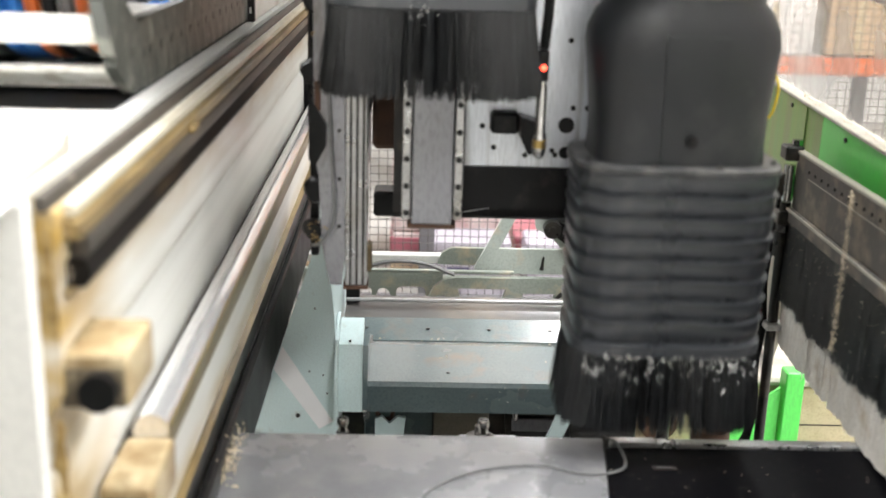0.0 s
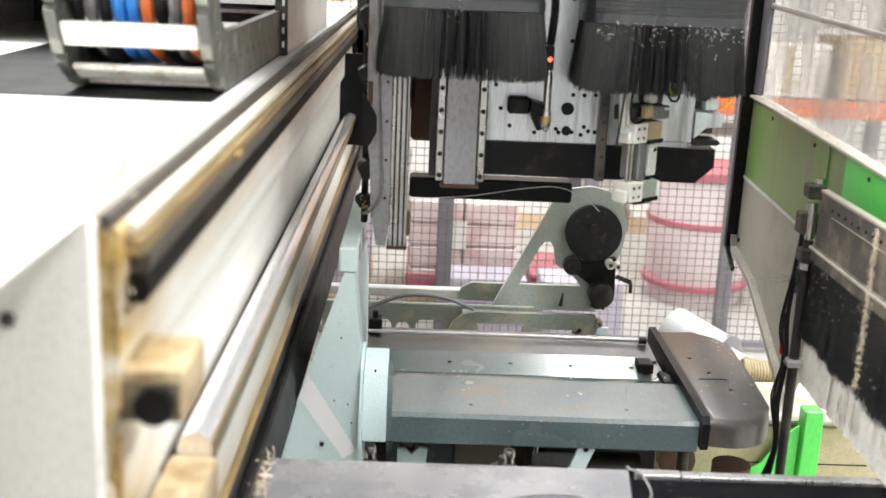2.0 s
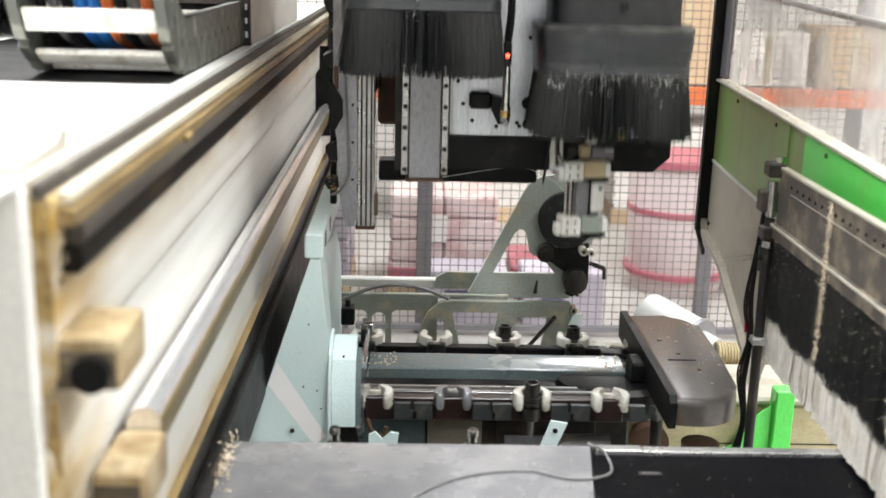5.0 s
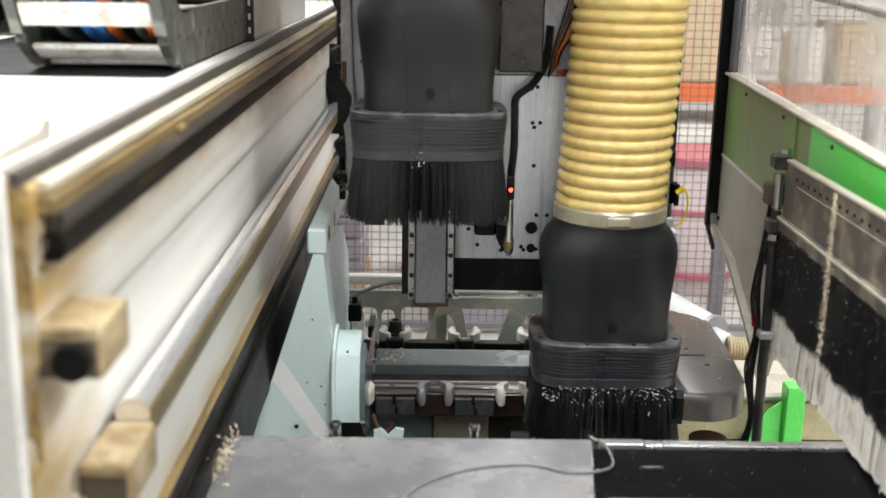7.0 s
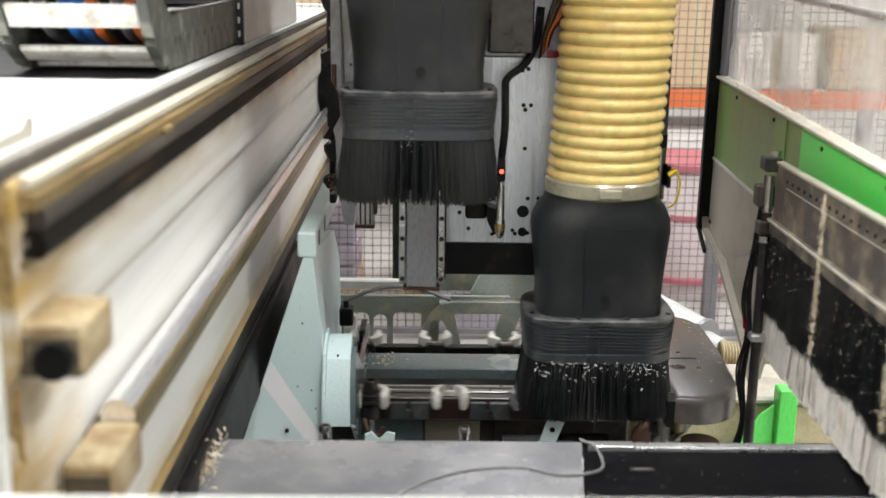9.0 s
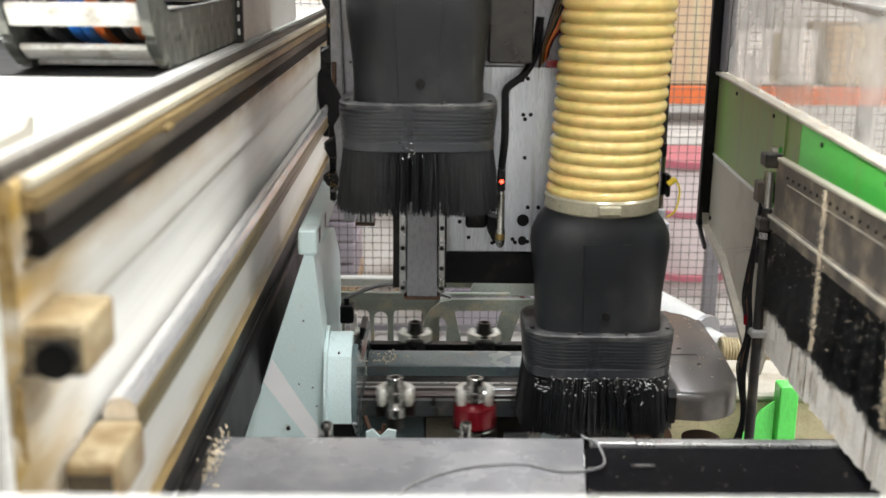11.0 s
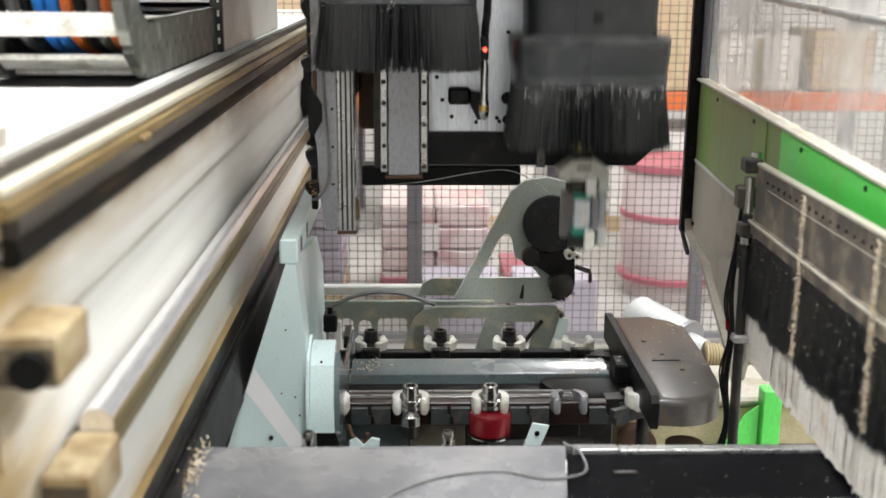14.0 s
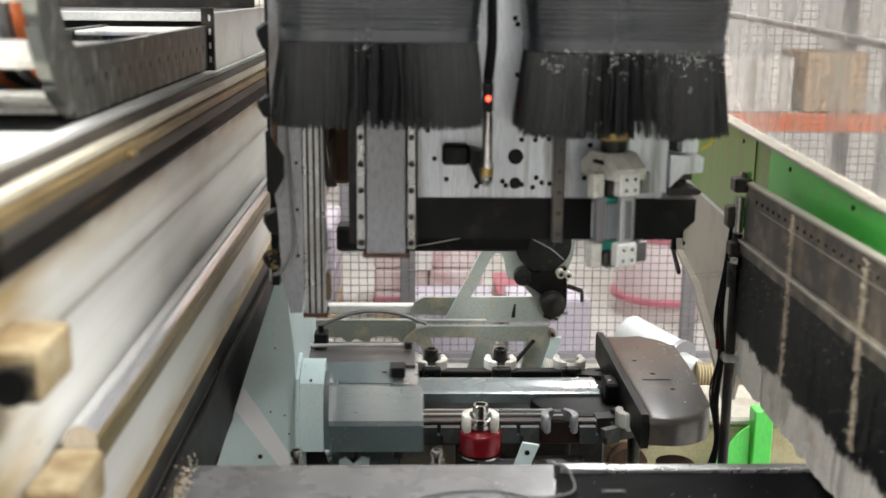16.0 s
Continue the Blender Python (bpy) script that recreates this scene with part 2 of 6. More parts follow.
M_CAP = surf("dark_grey_guard", (0.055, 0.054, 0.055), (0.078, 0.068, 0.060), 0.36, scale=5, dirt=(0.15, 0.12, 0.09), amount=0.24, dscale=5, spec=0.5, coat=0.4)
M_GREEN = surf("bright_green_paint", (0.09, 0.68, 0.09), (0.12, 0.73, 0.12), 0.3, scale=4, dirt=(0.22, 0.48, 0.10), amount=0.12, dscale=5, stretch=(1, 1, 0.3))
M_GREEN_DUSTY = surf("dusty_olive_green_paint", (0.11, 0.37, 0.045), (0.25, 0.33, 0.10), 0.36, scale=5, dirt=(0.20, 0.22, 0.10), amount=0.4, dscale=4, stretch=(1, 2.6, 0.08))
M_GREY_WALL = surf("warm_grey_sheet", (0.40, 0.37, 0.305), (0.46, 0.43, 0.36), 0.40, scale=4, dirt=(0.27, 0.235, 0.17), amount=0.2)
M_PANEL = surf("dusty_dark_brown_panel", (0.075, 0.066, 0.060), (0.105, 0.092, 0.080), 0.45, scale=6, dirt=(0.28, 0.23, 0.17), amount=0.3, dscale=12)
M_CHIPS = surf("wood_chips", (0.72, 0.63, 0.49), (0.58, 0.47, 0.32), 0.8, scale=50, bump=0)
M_HOSE = surf("yellow_ribbed_plastic", (0.78, 0.60, 0.24), (0.72, 0.53, 0.19), 0.2, scale=3, fine=30, bump=0.01)
M_HOSE.node_tree.nodes["Principled BSDF"].inputs["Subsurface Weight"].default_value = 0.25
M_HOSE.node_tree.nodes["Principled BSDF"].inputs["Subsurface Scale"].default_value = 0.012
M_CLAMP = surf("clear_clamp_band", (0.46, 0.42, 0.30), (0.36, 0.33, 0.24), 0.22, 0.3, scale=20)
M_WPLASTIC = surf("white_plastic", (0.74, 0.73, 0.68), (0.66, 0.64, 0.58), 0.4, scale=15, dirt=(0.3, 0.25, 0.18), amount=0.2, dscale=20)
M_RED = surf("red_tool_body", (0.15, 0.006, 0.011), (0.21, 0.010, 0.016), 0.22, 0.2, scale=15)
M_TEAL = surf("teal_seal", (0.03, 0.30, 0.22), (0.025, 0.24, 0.18), 0.4, scale=20)
M_BLUE = surf("blue_cable", (0.02, 0.22, 0.68), (0.02, 0.18, 0.58), 0.4, scale=10, bump=0)
M_ORANGE = surf("orange_cable", (0.75, 0.18, 0.03), (0.6, 0.13, 0.03), 0.4, scale=10, bump=0)
M_GREYCABLE = surf("grey_cable", (0.20, 0.20, 0.20), (0.14, 0.14, 0.14), 0.5, scale=10, bump=0)
M_CHAIN = surf("dusty_grey_chain_plastic", (0.055, 0.058, 0.050), (0.080, 0.083, 0.072), 0.45, scale=18, dirt=(0.26, 0.26, 0.22), amount=0.22, dscale=20, bump=0.2)
M_YELLOW = surf("yellow_connector", (0.80, 0.62, 0.03), (0.7, 0.5, 0.03), 0.4, bump=0)
M_BRASS = surf("brass", (0.55, 0.40, 0.16), (0.45, 0.32, 0.12), 0.3, 1.0, scale=20)
M_FLOOR = surf("hall_concrete", (0.46, 0.445, 0.42), (0.40, 0.385, 0.36), 0.5, scale=1.2, fine=40, dirt=(0.30, 0.27, 0.24), amount=0.3, dscale=2)
M_HALL = surf("hall_wall", (0.82, 0.80, 0.78), (0.78, 0.76, 0.74), 0.7, scale=1.0)
M_WIRE = surf("galvanised_wire", (0.10, 0.09, 0.085), (0.14, 0.125, 0.11), 0.5, 0.3, scale=20, bump=0)
M_POST = surf("grey_post", (0.16, 0.15, 0.17), (0.20, 0.19, 0.20), 0.45, scale=8)
M_PINK = surf("pink_film_wrap", (0.66, 0.50, 0.49), (0.76, 0.64, 0.62), 0.3, scale=3, dirt=(0.45, 0.2, 0.2), amount=0.25, dscale=4)
M_MAGENTA = surf("red_rim_plastic", (0.45, 0.13, 0.17), (0.38, 0.11, 0.14), 0.35, scale=5)
M_PALEBIN = surf("pale_plastic_bin", (0.60, 0.50, 0.50), (0.66, 0.57, 0.56), 0.35, scale=3)
M_RACK = surf("orange_rack_paint", (0.72, 0.17, 0.045), (0.62, 0.14, 0.04), 0.45, scale=6)
M_CARD = surf("brown_cardboard", (0.48, 0.34, 0.21), (0.55, 0.41, 0.27), 0.8, scale=5, per_object=0.2)
M_LILAC = surf("lilac_grey_carton", (0.40, 0.36, 0.42), (0.48, 0.44, 0.50), 0.6, scale=5, per_object=0.15)
M_BOARD = surf("white_board_stack", (0.78, 0.74, 0.70), (0.70, 0.66, 0.62), 0.5, scale=4, per_object=0.1)
M_KHAKI = surf("dull_khaki_sheet", (0.22, 0.195, 0.15), (0.17, 0.15, 0.115), 0.45, scale=5, dirt=(0.10, 0.08, 0.06), amount=0.25, dscale=8)
M_MAROON = surf("oily_dark_brown_track", (0.022, 0.012, 0.011), (0.035, 0.018, 0.015), 0.35, scale=8, dirt=(0.008, 0.006, 0.006), amount=0.3, dscale=12)
M_BEIGE = surf("beige_enamel", (0.52, 0.44, 0.28), (0.46, 0.38, 0.24), 0.42, scale=5, dirt=(0.3, 0.22, 0.12), amount=0.25)
M_PALE_BEIGE = surf("pale_beige_enamel", (0.50, 0.47, 0.40), (0.44, 0.41, 0.34), 0.45, scale=5, dirt=(0.26, 0.21, 0.14), amount=0.22, dscale=7)
M_SHEET = surf("white_sheet_metal", (0.77, 0.77, 0.74), (0.71, 0.71, 0.68), 0.38, scale=5, dirt=(0.4, 0.35, 0.27), amount=0.14)
M_PIPE = surf("pale_grey_plastic_pipe", (0.56, 0.57, 0.56), (0.50, 0.51, 0.50), 0.4, scale=5, dirt=(0.36, 0.33, 0.28), amount=0.12)
M_LED = glow("red_indicator", (1.0, 0.06, 0.03), 9.0)
M_CLEAR = acrylic("dusty_clear_acrylic", (0.98, 0.965, 0.95), 0.34)
M_LEDGE = surf("dusty_window_ledge", (0.50, 0.475, 0.42), (0.42, 0.39, 0.33), 0.5, scale=8, dirt=(0.56, 0.51, 0.42), amount=0.4, dscale=14)
M_RUST = surf("rusty_dark_steel", (0.075, 0.038, 0.022), (0.11, 0.055, 0.032), 0.6, 0.3, scale=20)
M_PRINT = surf("dark_ink", (0.10, 0.09, 0.16), (0.12, 0.1, 0.18), 0.6, bump=0)


# ---------------------------------------------------------------- mesh helpers
def mesh_of(name, bm, material, smooth=None):
    bmesh.ops.recalc_face_normals(bm, faces=bm.faces[:])
    me = bpy.data.meshes.new(name)
    bm.to_mesh(me)
    bm.free()
    me.materials.append(material)
    if smooth is not None:
        me.polygons.foreach_set("use_smooth", [True] * len(me.polygons))
        me.set_sharp_from_angle(angle=radians(smooth))
    return me


def part(name, bm, material, parent, label="", smooth=35, at=None):
    """Links a bmesh as one mesh object under a thing or a part."""
    ob = new(name, mesh_of(name, bm, material, smooth))
    ob.parent = parent
    if at is not None:
        ob.matrix_basis = at
    if label:
        ob["label"] = label
    return ob


def thing(name, label, category, at=None, group="", kind=""):
    ob = new(name)
    ob.empty_display_size = 0.05
    if at is not None:
        ob.matrix_basis = at
    return tagged(ob, label, category, group, kind)


def box(x0, x1, y0, y1, z0, z1, bevel=0.0, bm=None, seg=1):
    own = bmesh.new()
    bmesh.ops.create_cube(own, size=1.0, matrix=Matrix.LocRotScale(((x0 + x1) / 2, (y0 + y1) / 2, (z0 + z1) / 2), None, (x1 - x0, y1 - y0, z1 - z0)))
    if bevel:
        bmesh.ops.bevel(own, geom=own.edges[:], offset=bevel, segments=seg, affect="EDGES", profile=0.6)
    return merge(own, bm)


def merge(own, bm):
    if bm is None:
        return own
    me = bpy.data.meshes.new("tmp")
    own.to_mesh(me)
    own.free()
    bm.from_mesh(me)
    bpy.data.meshes.remove(me)
    return bm


def rod(p, q, r, r2=None, seg=16, bm=None, caps=True):
    own = bmesh.new()
    p, q = Vector(p), Vector(q)
    d = q - p
    m = Matrix.Translation((p + q) / 2) @ d.to_track_quat("Z", "Y").to_matrix().to_4x4()
    bmesh.ops.create_cone(own, cap_ends=caps, segments=seg, radius1=r, radius2=r if r2 is None else r2, depth=d.length, matrix=m)
    return merge(own, bm)


def loft(rings, bm=None, closed=True, cap=True):
    """rings: lists of points of equal length."""
    bm = bm or bmesh.new()
    vs = [[bm.verts.new(p) for p in ring] for ring in rings]
    n = len(vs[0])
    for a, b in zip(vs, vs[1:]):
        for i in range(n if closed else n - 1):
            j = (i + 1) % n
            bm.faces.new((a[i], a[j], b[j], b[i]))
    if cap:
        bm.faces.new(list(reversed(vs[0])))
        bm.faces.new(vs[-1])
    return bm


def lathe(profile, seg=24, bm=None, centre=(0, 0, 0), cap=True):
    """profile: (r, z) pairs from bottom to top."""
    cx, cy, cz = centre
    return loft([[(cx + r * math.cos(2 * math.pi * i / seg), cy + r * math.sin(2 * math.pi * i / seg), cz + z) for i in range(seg)] for r, z in profile], bm, cap=cap)


def prism(points, axis, a, b, bm=None):
    """Extrudes a 2D outline along an axis from a to b: 'x' takes (y, z), 'y' takes (x, z), 'z' takes (x, y)."""
    place = {"x": lambda u, v, w: (w, u, v), "y": lambda u, v, w: (u, w, v), "z": lambda u, v, w: (u, v, w)}[axis]
    return loft([[place(u, v, w) for u, v in points] for w in (a, b)], bm)


def cut_plate(outer, holes, y0, y1):
    """A flat plate in the (x, z) plane with openings cut through it."""
    bm = bmesh.new()
    for ring in [outer] + holes:
        vs = [bm.verts.new((x, y0, z)) for x, z in ring]
        for a, b in zip(vs, vs[1:] + vs[:1]):
            bm.edges.new((a, b))
    bmesh.ops.triangle_fill(bm, use_beauty=True, use_dissolve=False, edges=bm.edges[:])
    back = bmesh.ops.extrude_face_region(bm, geom=bm.faces[:])["geom"]
    bmesh.ops.translate(bm, vec=(0, y1 - y0, 0), verts=[v for v in back if isinstance(v, bmesh.types.BMVert)])
    return bm


def tube(points, r, seg=8, bm=None, steps=6):
    """A smooth pipe through points (Catmull-Rom)."""
    P = [Vector(p) for p in points]
    P = [2 * P[0] - P[1]] + P + [2 * P[-1] - P[-2]]
    line = []
    for i in range(1, len(P) - 2):
        for k in range(steps):
            t = k / steps
            a, b, c, d = P[i - 1], P[i], P[i + 1], P[i + 2]
            line.append(0.5 * ((2 * b) + (c - a) * t + (2 * a - 5 * b + 4 * c - d) * t * t + (3 * b - a - 3 * c + d) * t ** 3))
    line.append(P[-2])
    rings = []
    for i, p in enumerate(line):
        d = (line[min(i + 1, len(line) - 1)] - line[max(i - 1, 0)]).normalized()
        u = d.orthogonal().normalized() if i == 0 else (u - d * u.dot(d)).normalized()
        v = d.cross(u)
        rings.append([p + r * (math.cos(2 * math.pi * k / seg) * u + math.sin(2 * math.pi * k / seg) * v) for k in range(seg)])
    return loft(rings, bm)


def oval(a, b, e, z, n=40):
    """A superellipse ring with half-axes a, b and exponent e."""
    out = []
    for i in range(n):
        t = 2 * math.pi * i / n
        c, s = math.cos(t), math.sin(t)
        out.append((a * math.copysign(abs(c) ** (2 / e), c), b * math.copysign(abs(s) ** (2 / e), s), z))
    return out


def bolts(places, r, depth, normal, bm=None, seg=8):
    bm = bm or bmesh.new()
    n = Vector(normal)
    for p in places:
        rod(Vector(p), Vector(p) + n * depth, r, seg=seg, bm=bm)
    return bm


def studs(name, places, r, depth, normal, material, parent, label="", seg=8):
    """Bolt heads, each one a part of its own."""
    for p in places:
        part(name, bolts([p], r, depth, normal, seg=seg), material, parent, label)


def bristles(ring, rng, count, length, splay, width, bm=None, jitter=0.012):
    """Thin tapered three-sided hairs hanging from a ring of points at z = 0."""
    bm = bm or bmesh.new()
    n = len(ring)
    for _ in range(count):
        f = rng.random() * n
        i = int(f) % n
        p = Vector(ring[i]).lerp(Vector(ring[(i + 1) % n]), f - int(f))
        inward = rng.random() ** 1.5 * 0.16
        p = Vector((p.x * (1 - inward), p.y * (1 - inward), p.z))
        out = Vector((p.x, p.y, 0)).normalized()
        ln = length * rng.uniform(0.9, 1.02)
        end = p + out * splay * rng.uniform(0.2, 1.2) + Vector((rng.gauss(0, jitter), rng.gauss(0, jitter), -ln))
        u = out.cross(Vector((0, 0, 1)))
        w = width * rng.uniform(0.7, 1.3)
        top = [bm.verts.new(p + u * w), bm.verts.new(p - u * w), bm.verts.new(p + out * w)]
        low = [bm.verts.new(end + u * w * 0.5), bm.verts.new(end - u * w * 0.5), bm.verts.new(end + out * w * 0.5)]
        for k in range(3):
            bm.faces.new((top[k], top[(k + 1) % 3], low[(k + 1) % 3], low[k]))
    return bm


def flecks(rng, count, spot, size, bm=None):
    """Tiny curled shavings; spot(rng) gives a place."""
    bm = bm or bmesh.new()
    for _ in range(count):
        p = Vector(spot(rng))
        d = Vector((rng.gauss(0, 1), rng.gauss(0, 1), rng.gauss(0, 0.5))).normalized() * size * rng.uniform(0.5, 1.6)
        e = d.orthogonal().normalized() * size * 0.3
        mid = p + d * 0.5 + Vector((0, 0, size * 0.3))
        e *= 0.6
        a = [bm.verts.new(v) for v in (p - e, p + e, mid + e, mid - e, p + d + e, p + d - e)]
        bm.faces.new((a[0], a[1], a[2], a[3]))
        bm.faces.new((a[3], a[2], a[4], a[5]))
    return bm


RNG = random.Random(7)


# ---------------------------------------------------------------- hall
def hall():
    tagged(new("floor", mesh_of("floor", box(-9, 9, -6, 14, -0.1, 0.0), M_FLOOR)), "grey concrete workshop floor", "floor", kind="structure")
    for nm, a in (("wall_north", (-9, 9, 11.5, 11.7, 0, 6)), ("wall_south", (-9, 9, -6.2, -6, 0, 6)), ("wall_west", (-9.2, -9, -6, 14, 0, 6)), ("wall_east", (9, 9.2, -6, 14, 0, 6))):
        tagged(new(nm, mesh_of(nm, box(*a), M_HALL)), "pale painted workshop wall", "wall", kind="structure")
    tagged(new("ceiling", mesh_of("ceiling", box(-9.2, 9.2, -6.2, 14.2, 6.0, 6.2), M_HALL)), "pale workshop ceiling", "ceiling", kind="structure")
    # Bodies for the assumed lamps and the added fill, all out of view.
    for lx, ly, watts in LAMPS:
        lamp = thing("ceiling_lamp", "unseen white strip lamp added under the ceiling", "lamp", pose(lx, ly, 5.6), "strip lamps")
        part("housing", box(-0.2, 0.2, -1.25, 1.25, 0.0, 0.07, 0.01), M_WHITE, lamp)
        part("hanger", rod((0, -0.8, 0.07), (0, -0.8, 0.4), 0.006, seg=6), M_DARK, lamp)
        part("hanger", rod((0, 0.8, 0.07), (0, 0.8, 0.4), 0.006, seg=6), M_DARK, lamp)


# ---------------------------------------------------------------- the long beam with its rails
BEAM_Y0, BEAM_Y1 = 1.17, 6.2
KNOB = (-0.715, 1.571)


def beam():
    b = thing("machine_beam", "cream painted machine beam with oily rails along its face", "machine beam")
    outline = [(-1.30, 0.80), (-0.60, 0.80), (-0.60, 1.230), (-0.622, 1.235), (-0.622, 1.43), (-0.605, 1.46), (-0.603, 1.60), (-0.60, 1.61), (-0.60, 1.664), (-0.606, 1.670), (-0.627, 1.670), (-0.627, 1.685), (-1.30, 1.685)]
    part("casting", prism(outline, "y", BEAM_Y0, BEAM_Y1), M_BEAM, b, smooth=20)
    part("round_rail", rod((-0.580, 1.45, 1.283), (-0.580, BEAM_Y1, 1.283), 0.025, seg=32), M_CHROME, b, "shiny ground steel round rail")
    # Dark strip that paints in the shadow line behind the rail.
    part("rail_gap", box(-0.6215, -0.6195, 1.42, BEAM_Y1, 1.242, 1.266), M_STRIP, b, "dark strip painted as the shadow behind the round rail")
    part("rail_support", prism([(-0.600, 1.226), (-0.566, 1.230), (-0.564, 1.256), (-0.580, 1.270), (-0.600, 1.270)], "y", 1.40, BEAM_Y1), M_BROWN, b, "oil-browned steel rail support")
    part("guide_rail", prism([(-0.602, 1.576), (-0.582, 1.576), (-0.574, 1.590), (-0.580, 1.608), (-0.602, 1.608)], "y", 1.20, BEAM_Y1), M_RAIL_BLACK, b, "black linear guide rail with oil")
    part("guide_rail_top", prism([(-0.602, 1.6085), (-0.580, 1.6085), (-0.576, 1.618), (-0.579, 1.632), (-0.602, 1.632)], "y", 1.21, BEAM_Y1), M_STRIP, b, "dusty grey brown upper rail edge")
    # Brown shell over the outer lower side of the round rail.
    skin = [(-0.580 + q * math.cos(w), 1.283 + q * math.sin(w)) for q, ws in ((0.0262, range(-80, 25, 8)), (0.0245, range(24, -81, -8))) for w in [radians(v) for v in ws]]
    part("oil_film", prism(skin, "y", 1.45, BEAM_Y1), M_BROWN, b, "brown outer lower side of the round rail", smooth=40)
    part("oil_strip", prism([(-0.602, 1.633), (-0.582, 1.633), (-0.580, 1.650), (-0.602, 1.6555)], "y", 1.19, BEAM_Y1), M_CREAM_DIRTY, b, "strip browned by oil and resin")
    part("oil_strip", prism([(-0.606, 1.566), (-0.599, 1.566), (-0.594, 1.5755), (-0.606, 1.5755)], "y", 1.19, BEAM_Y1), M_CREAM_DIRTY, b)
    part("wiper_strip", prism([(-0.618, 1.6705), (-0.606, 1.6705), (-0.606, 1.680), (-0.610, 1.686), (-0.618, 1.686)], "y", 1.16, BEAM_Y1), M_STRIP, b, "dark grey wiper strip")
    part("ledge", prism([(-0.602, 1.656), (-0.588, 1.657), (-0.588, 1.667), (-0.602, 1.6715)], "y", 1.20, BEAM_Y1), M_SMEAR_PALE, b)
    part("lower_groove", box(-0.601, -0.592, 1.30, BEAM_Y1, 0.992, 1.045), M_DARK, b, "dark greasy groove")
    part("lower_lip", prism([(-0.602, 1.046), (-0.588, 1.046), (-0.586, 1.053), (-0.602, 1.058)], "y", 1.25, BEAM_Y1), M_CREAM_DIRTY, b)
    part("gasket", box(-0.592, -0.572, 1.2, BEAM_Y1, 0.825, 0.991, 0.006), M_BLACK, b, "black rubber gasket along the foot")
    # near end: the clamping blocks and the two bore plugs
    part("end_block", box(-0.612, -0.534, 1.18, 1.30, 1.440, 1.506, 0.010, seg=3), M_BLOCK, b, "resin-stained end block")
    part("bore_plug", rod((-0.566, 1.160, 1.466), (-0.566, 1.181, 1.466), 0.022, seg=20), M_BLACK, b, "black bore plug")
    part("end_block", box(-0.614, -0.545, 1.30, 1.446, 1.207, 1.278, 0.012, seg=3), M_BLOCK, b)
    # Thin dark plates put the shade of the unlit block fronts into colour.
    part("block_face", box(-0.609, -0.540, 1.1765, 1.1795, 1.443, 1.490, 0.001), M_SHADED_FACE, b, "dark plate painting the unlit front of the end block")
    part("block_face", box(-0.611, -0.550, 1.2965, 1.2995, 1.212, 1.262, 0.001), M_SHADED_FACE, b)
    re = random.Random(71)
    for z0, n in ((1.53, 13), (1.345, 10), (1.21, 8)):
        crust = [(-0.6005 + 0.004 * re.random(), z0 + 0.01 * k) for k in range(n)] + [(-0.606 - 0.014 * re.random() * math.sin(math.pi * (k + 1) / (n + 1)), z0 + 0.01 * (n - k)) for k in range(n)]
        part("resin_edge", prism(crust, "y", 1.1485, 1.1495), M_SMEAR, b, "golden resin crust along the end edge")
    part("clip", box(-0.600, -0.572, 1.80, 1.85, 1.630, 1.642, 0.003), M_CREAM_DIRTY, b)
    part("stop_hook", prism([(1.18, 1.691), (1.36, 1.691), (1.365, 1.716), (1.34, 1.720), (1.32, 1.708), (1.18, 1.702)], "x", -0.665, -0.636), M_PALE_BEIGE, b, "small stop hook on the cover edge")
    tagged(part("end_stain", flecks(random.Random(3), 60, lambda r: (-0.598 + r.uniform(0, 0.006), 1.17 + r.expovariate(14), r.choice((1.60, 1.66, 1.50, 1.30, 1.22)) + r.gauss(0, 0.02)), 0.004), M_CHIPS, b, "resin crumbs"), kind="stuff")
    part("front_face", box(-1.30, -0.622, 1.150, 1.168, 0.78, 1.685, 0.006), M_WHITE, b, "white sheet end cover")
    part("knob", lathe([(0.004, -0.003), (0.006, 0.0), (0.0085, 0.006), (0.0085, 0.010), (0.005, 0.015), (0.001, 0.016)], 16), M_DARK, b, "small dark knob on the end cover", smooth=60, at=pose(KNOB[0], 1.149, KNOB[1], 90))
    knob = thing("grease_nipple", "small dark grease nipple on the beam face", "nipple", pose(-0.604, 2.70, 1.233))
    part("body", rod((0, 0, 0), (0.022, 0, -0.004), 0.006, 0.004, seg=8), M_BROWN, knob)
    part("head", rod((0.022, 0, -0.004), (0.030, 0, -0.012), 0.006, seg=8), M_BROWN, knob)
    ch = tagged(new("resin_chips", mesh_of("resin_chips", flecks(random.Random(5), 200, lambda r: (-0.570 + r.gauss(0, 0.009), r.choice((1.98, 2.06)) + r.gauss(0, 0.035), 0.944 + abs(r.gauss(0, 0.018))), 0.008), M_CHIPS)), "pale wood chips piled at the beam's foot", "wood chips", kind="stuff")
    # the broad white cover left of the beam, with the sheet wall of the cable trough
    cov = thing("beam_cover", "broad white sheet metal cover beside the beam", "machine cover")
    part("top_sheet", box(-2.4, -0.6275, 0.35, 6.2, 1.6865, 1.6905), M_WHITE, cov)
    part("front_sheet", box(-2.4, -0.66, 0.335, 0.349, 0.6, 1.690, 0.003), M_WHITE, cov)
    part("screw", rod((-0.70, 0.75, 1.6905), (-0.70, 0.75, 1.694), 0.012, seg=12), M_DARK, cov)
    tr = thing("cable_trough", "white sheet trough wall behind the cable carrier", "cable trough")
    end = part("end_plate", box(-0.672, -0.640, 3.006, 3.028, 1.691, 1.855, 0.002), M_DARK, tr, "dark end plate with pale slots")
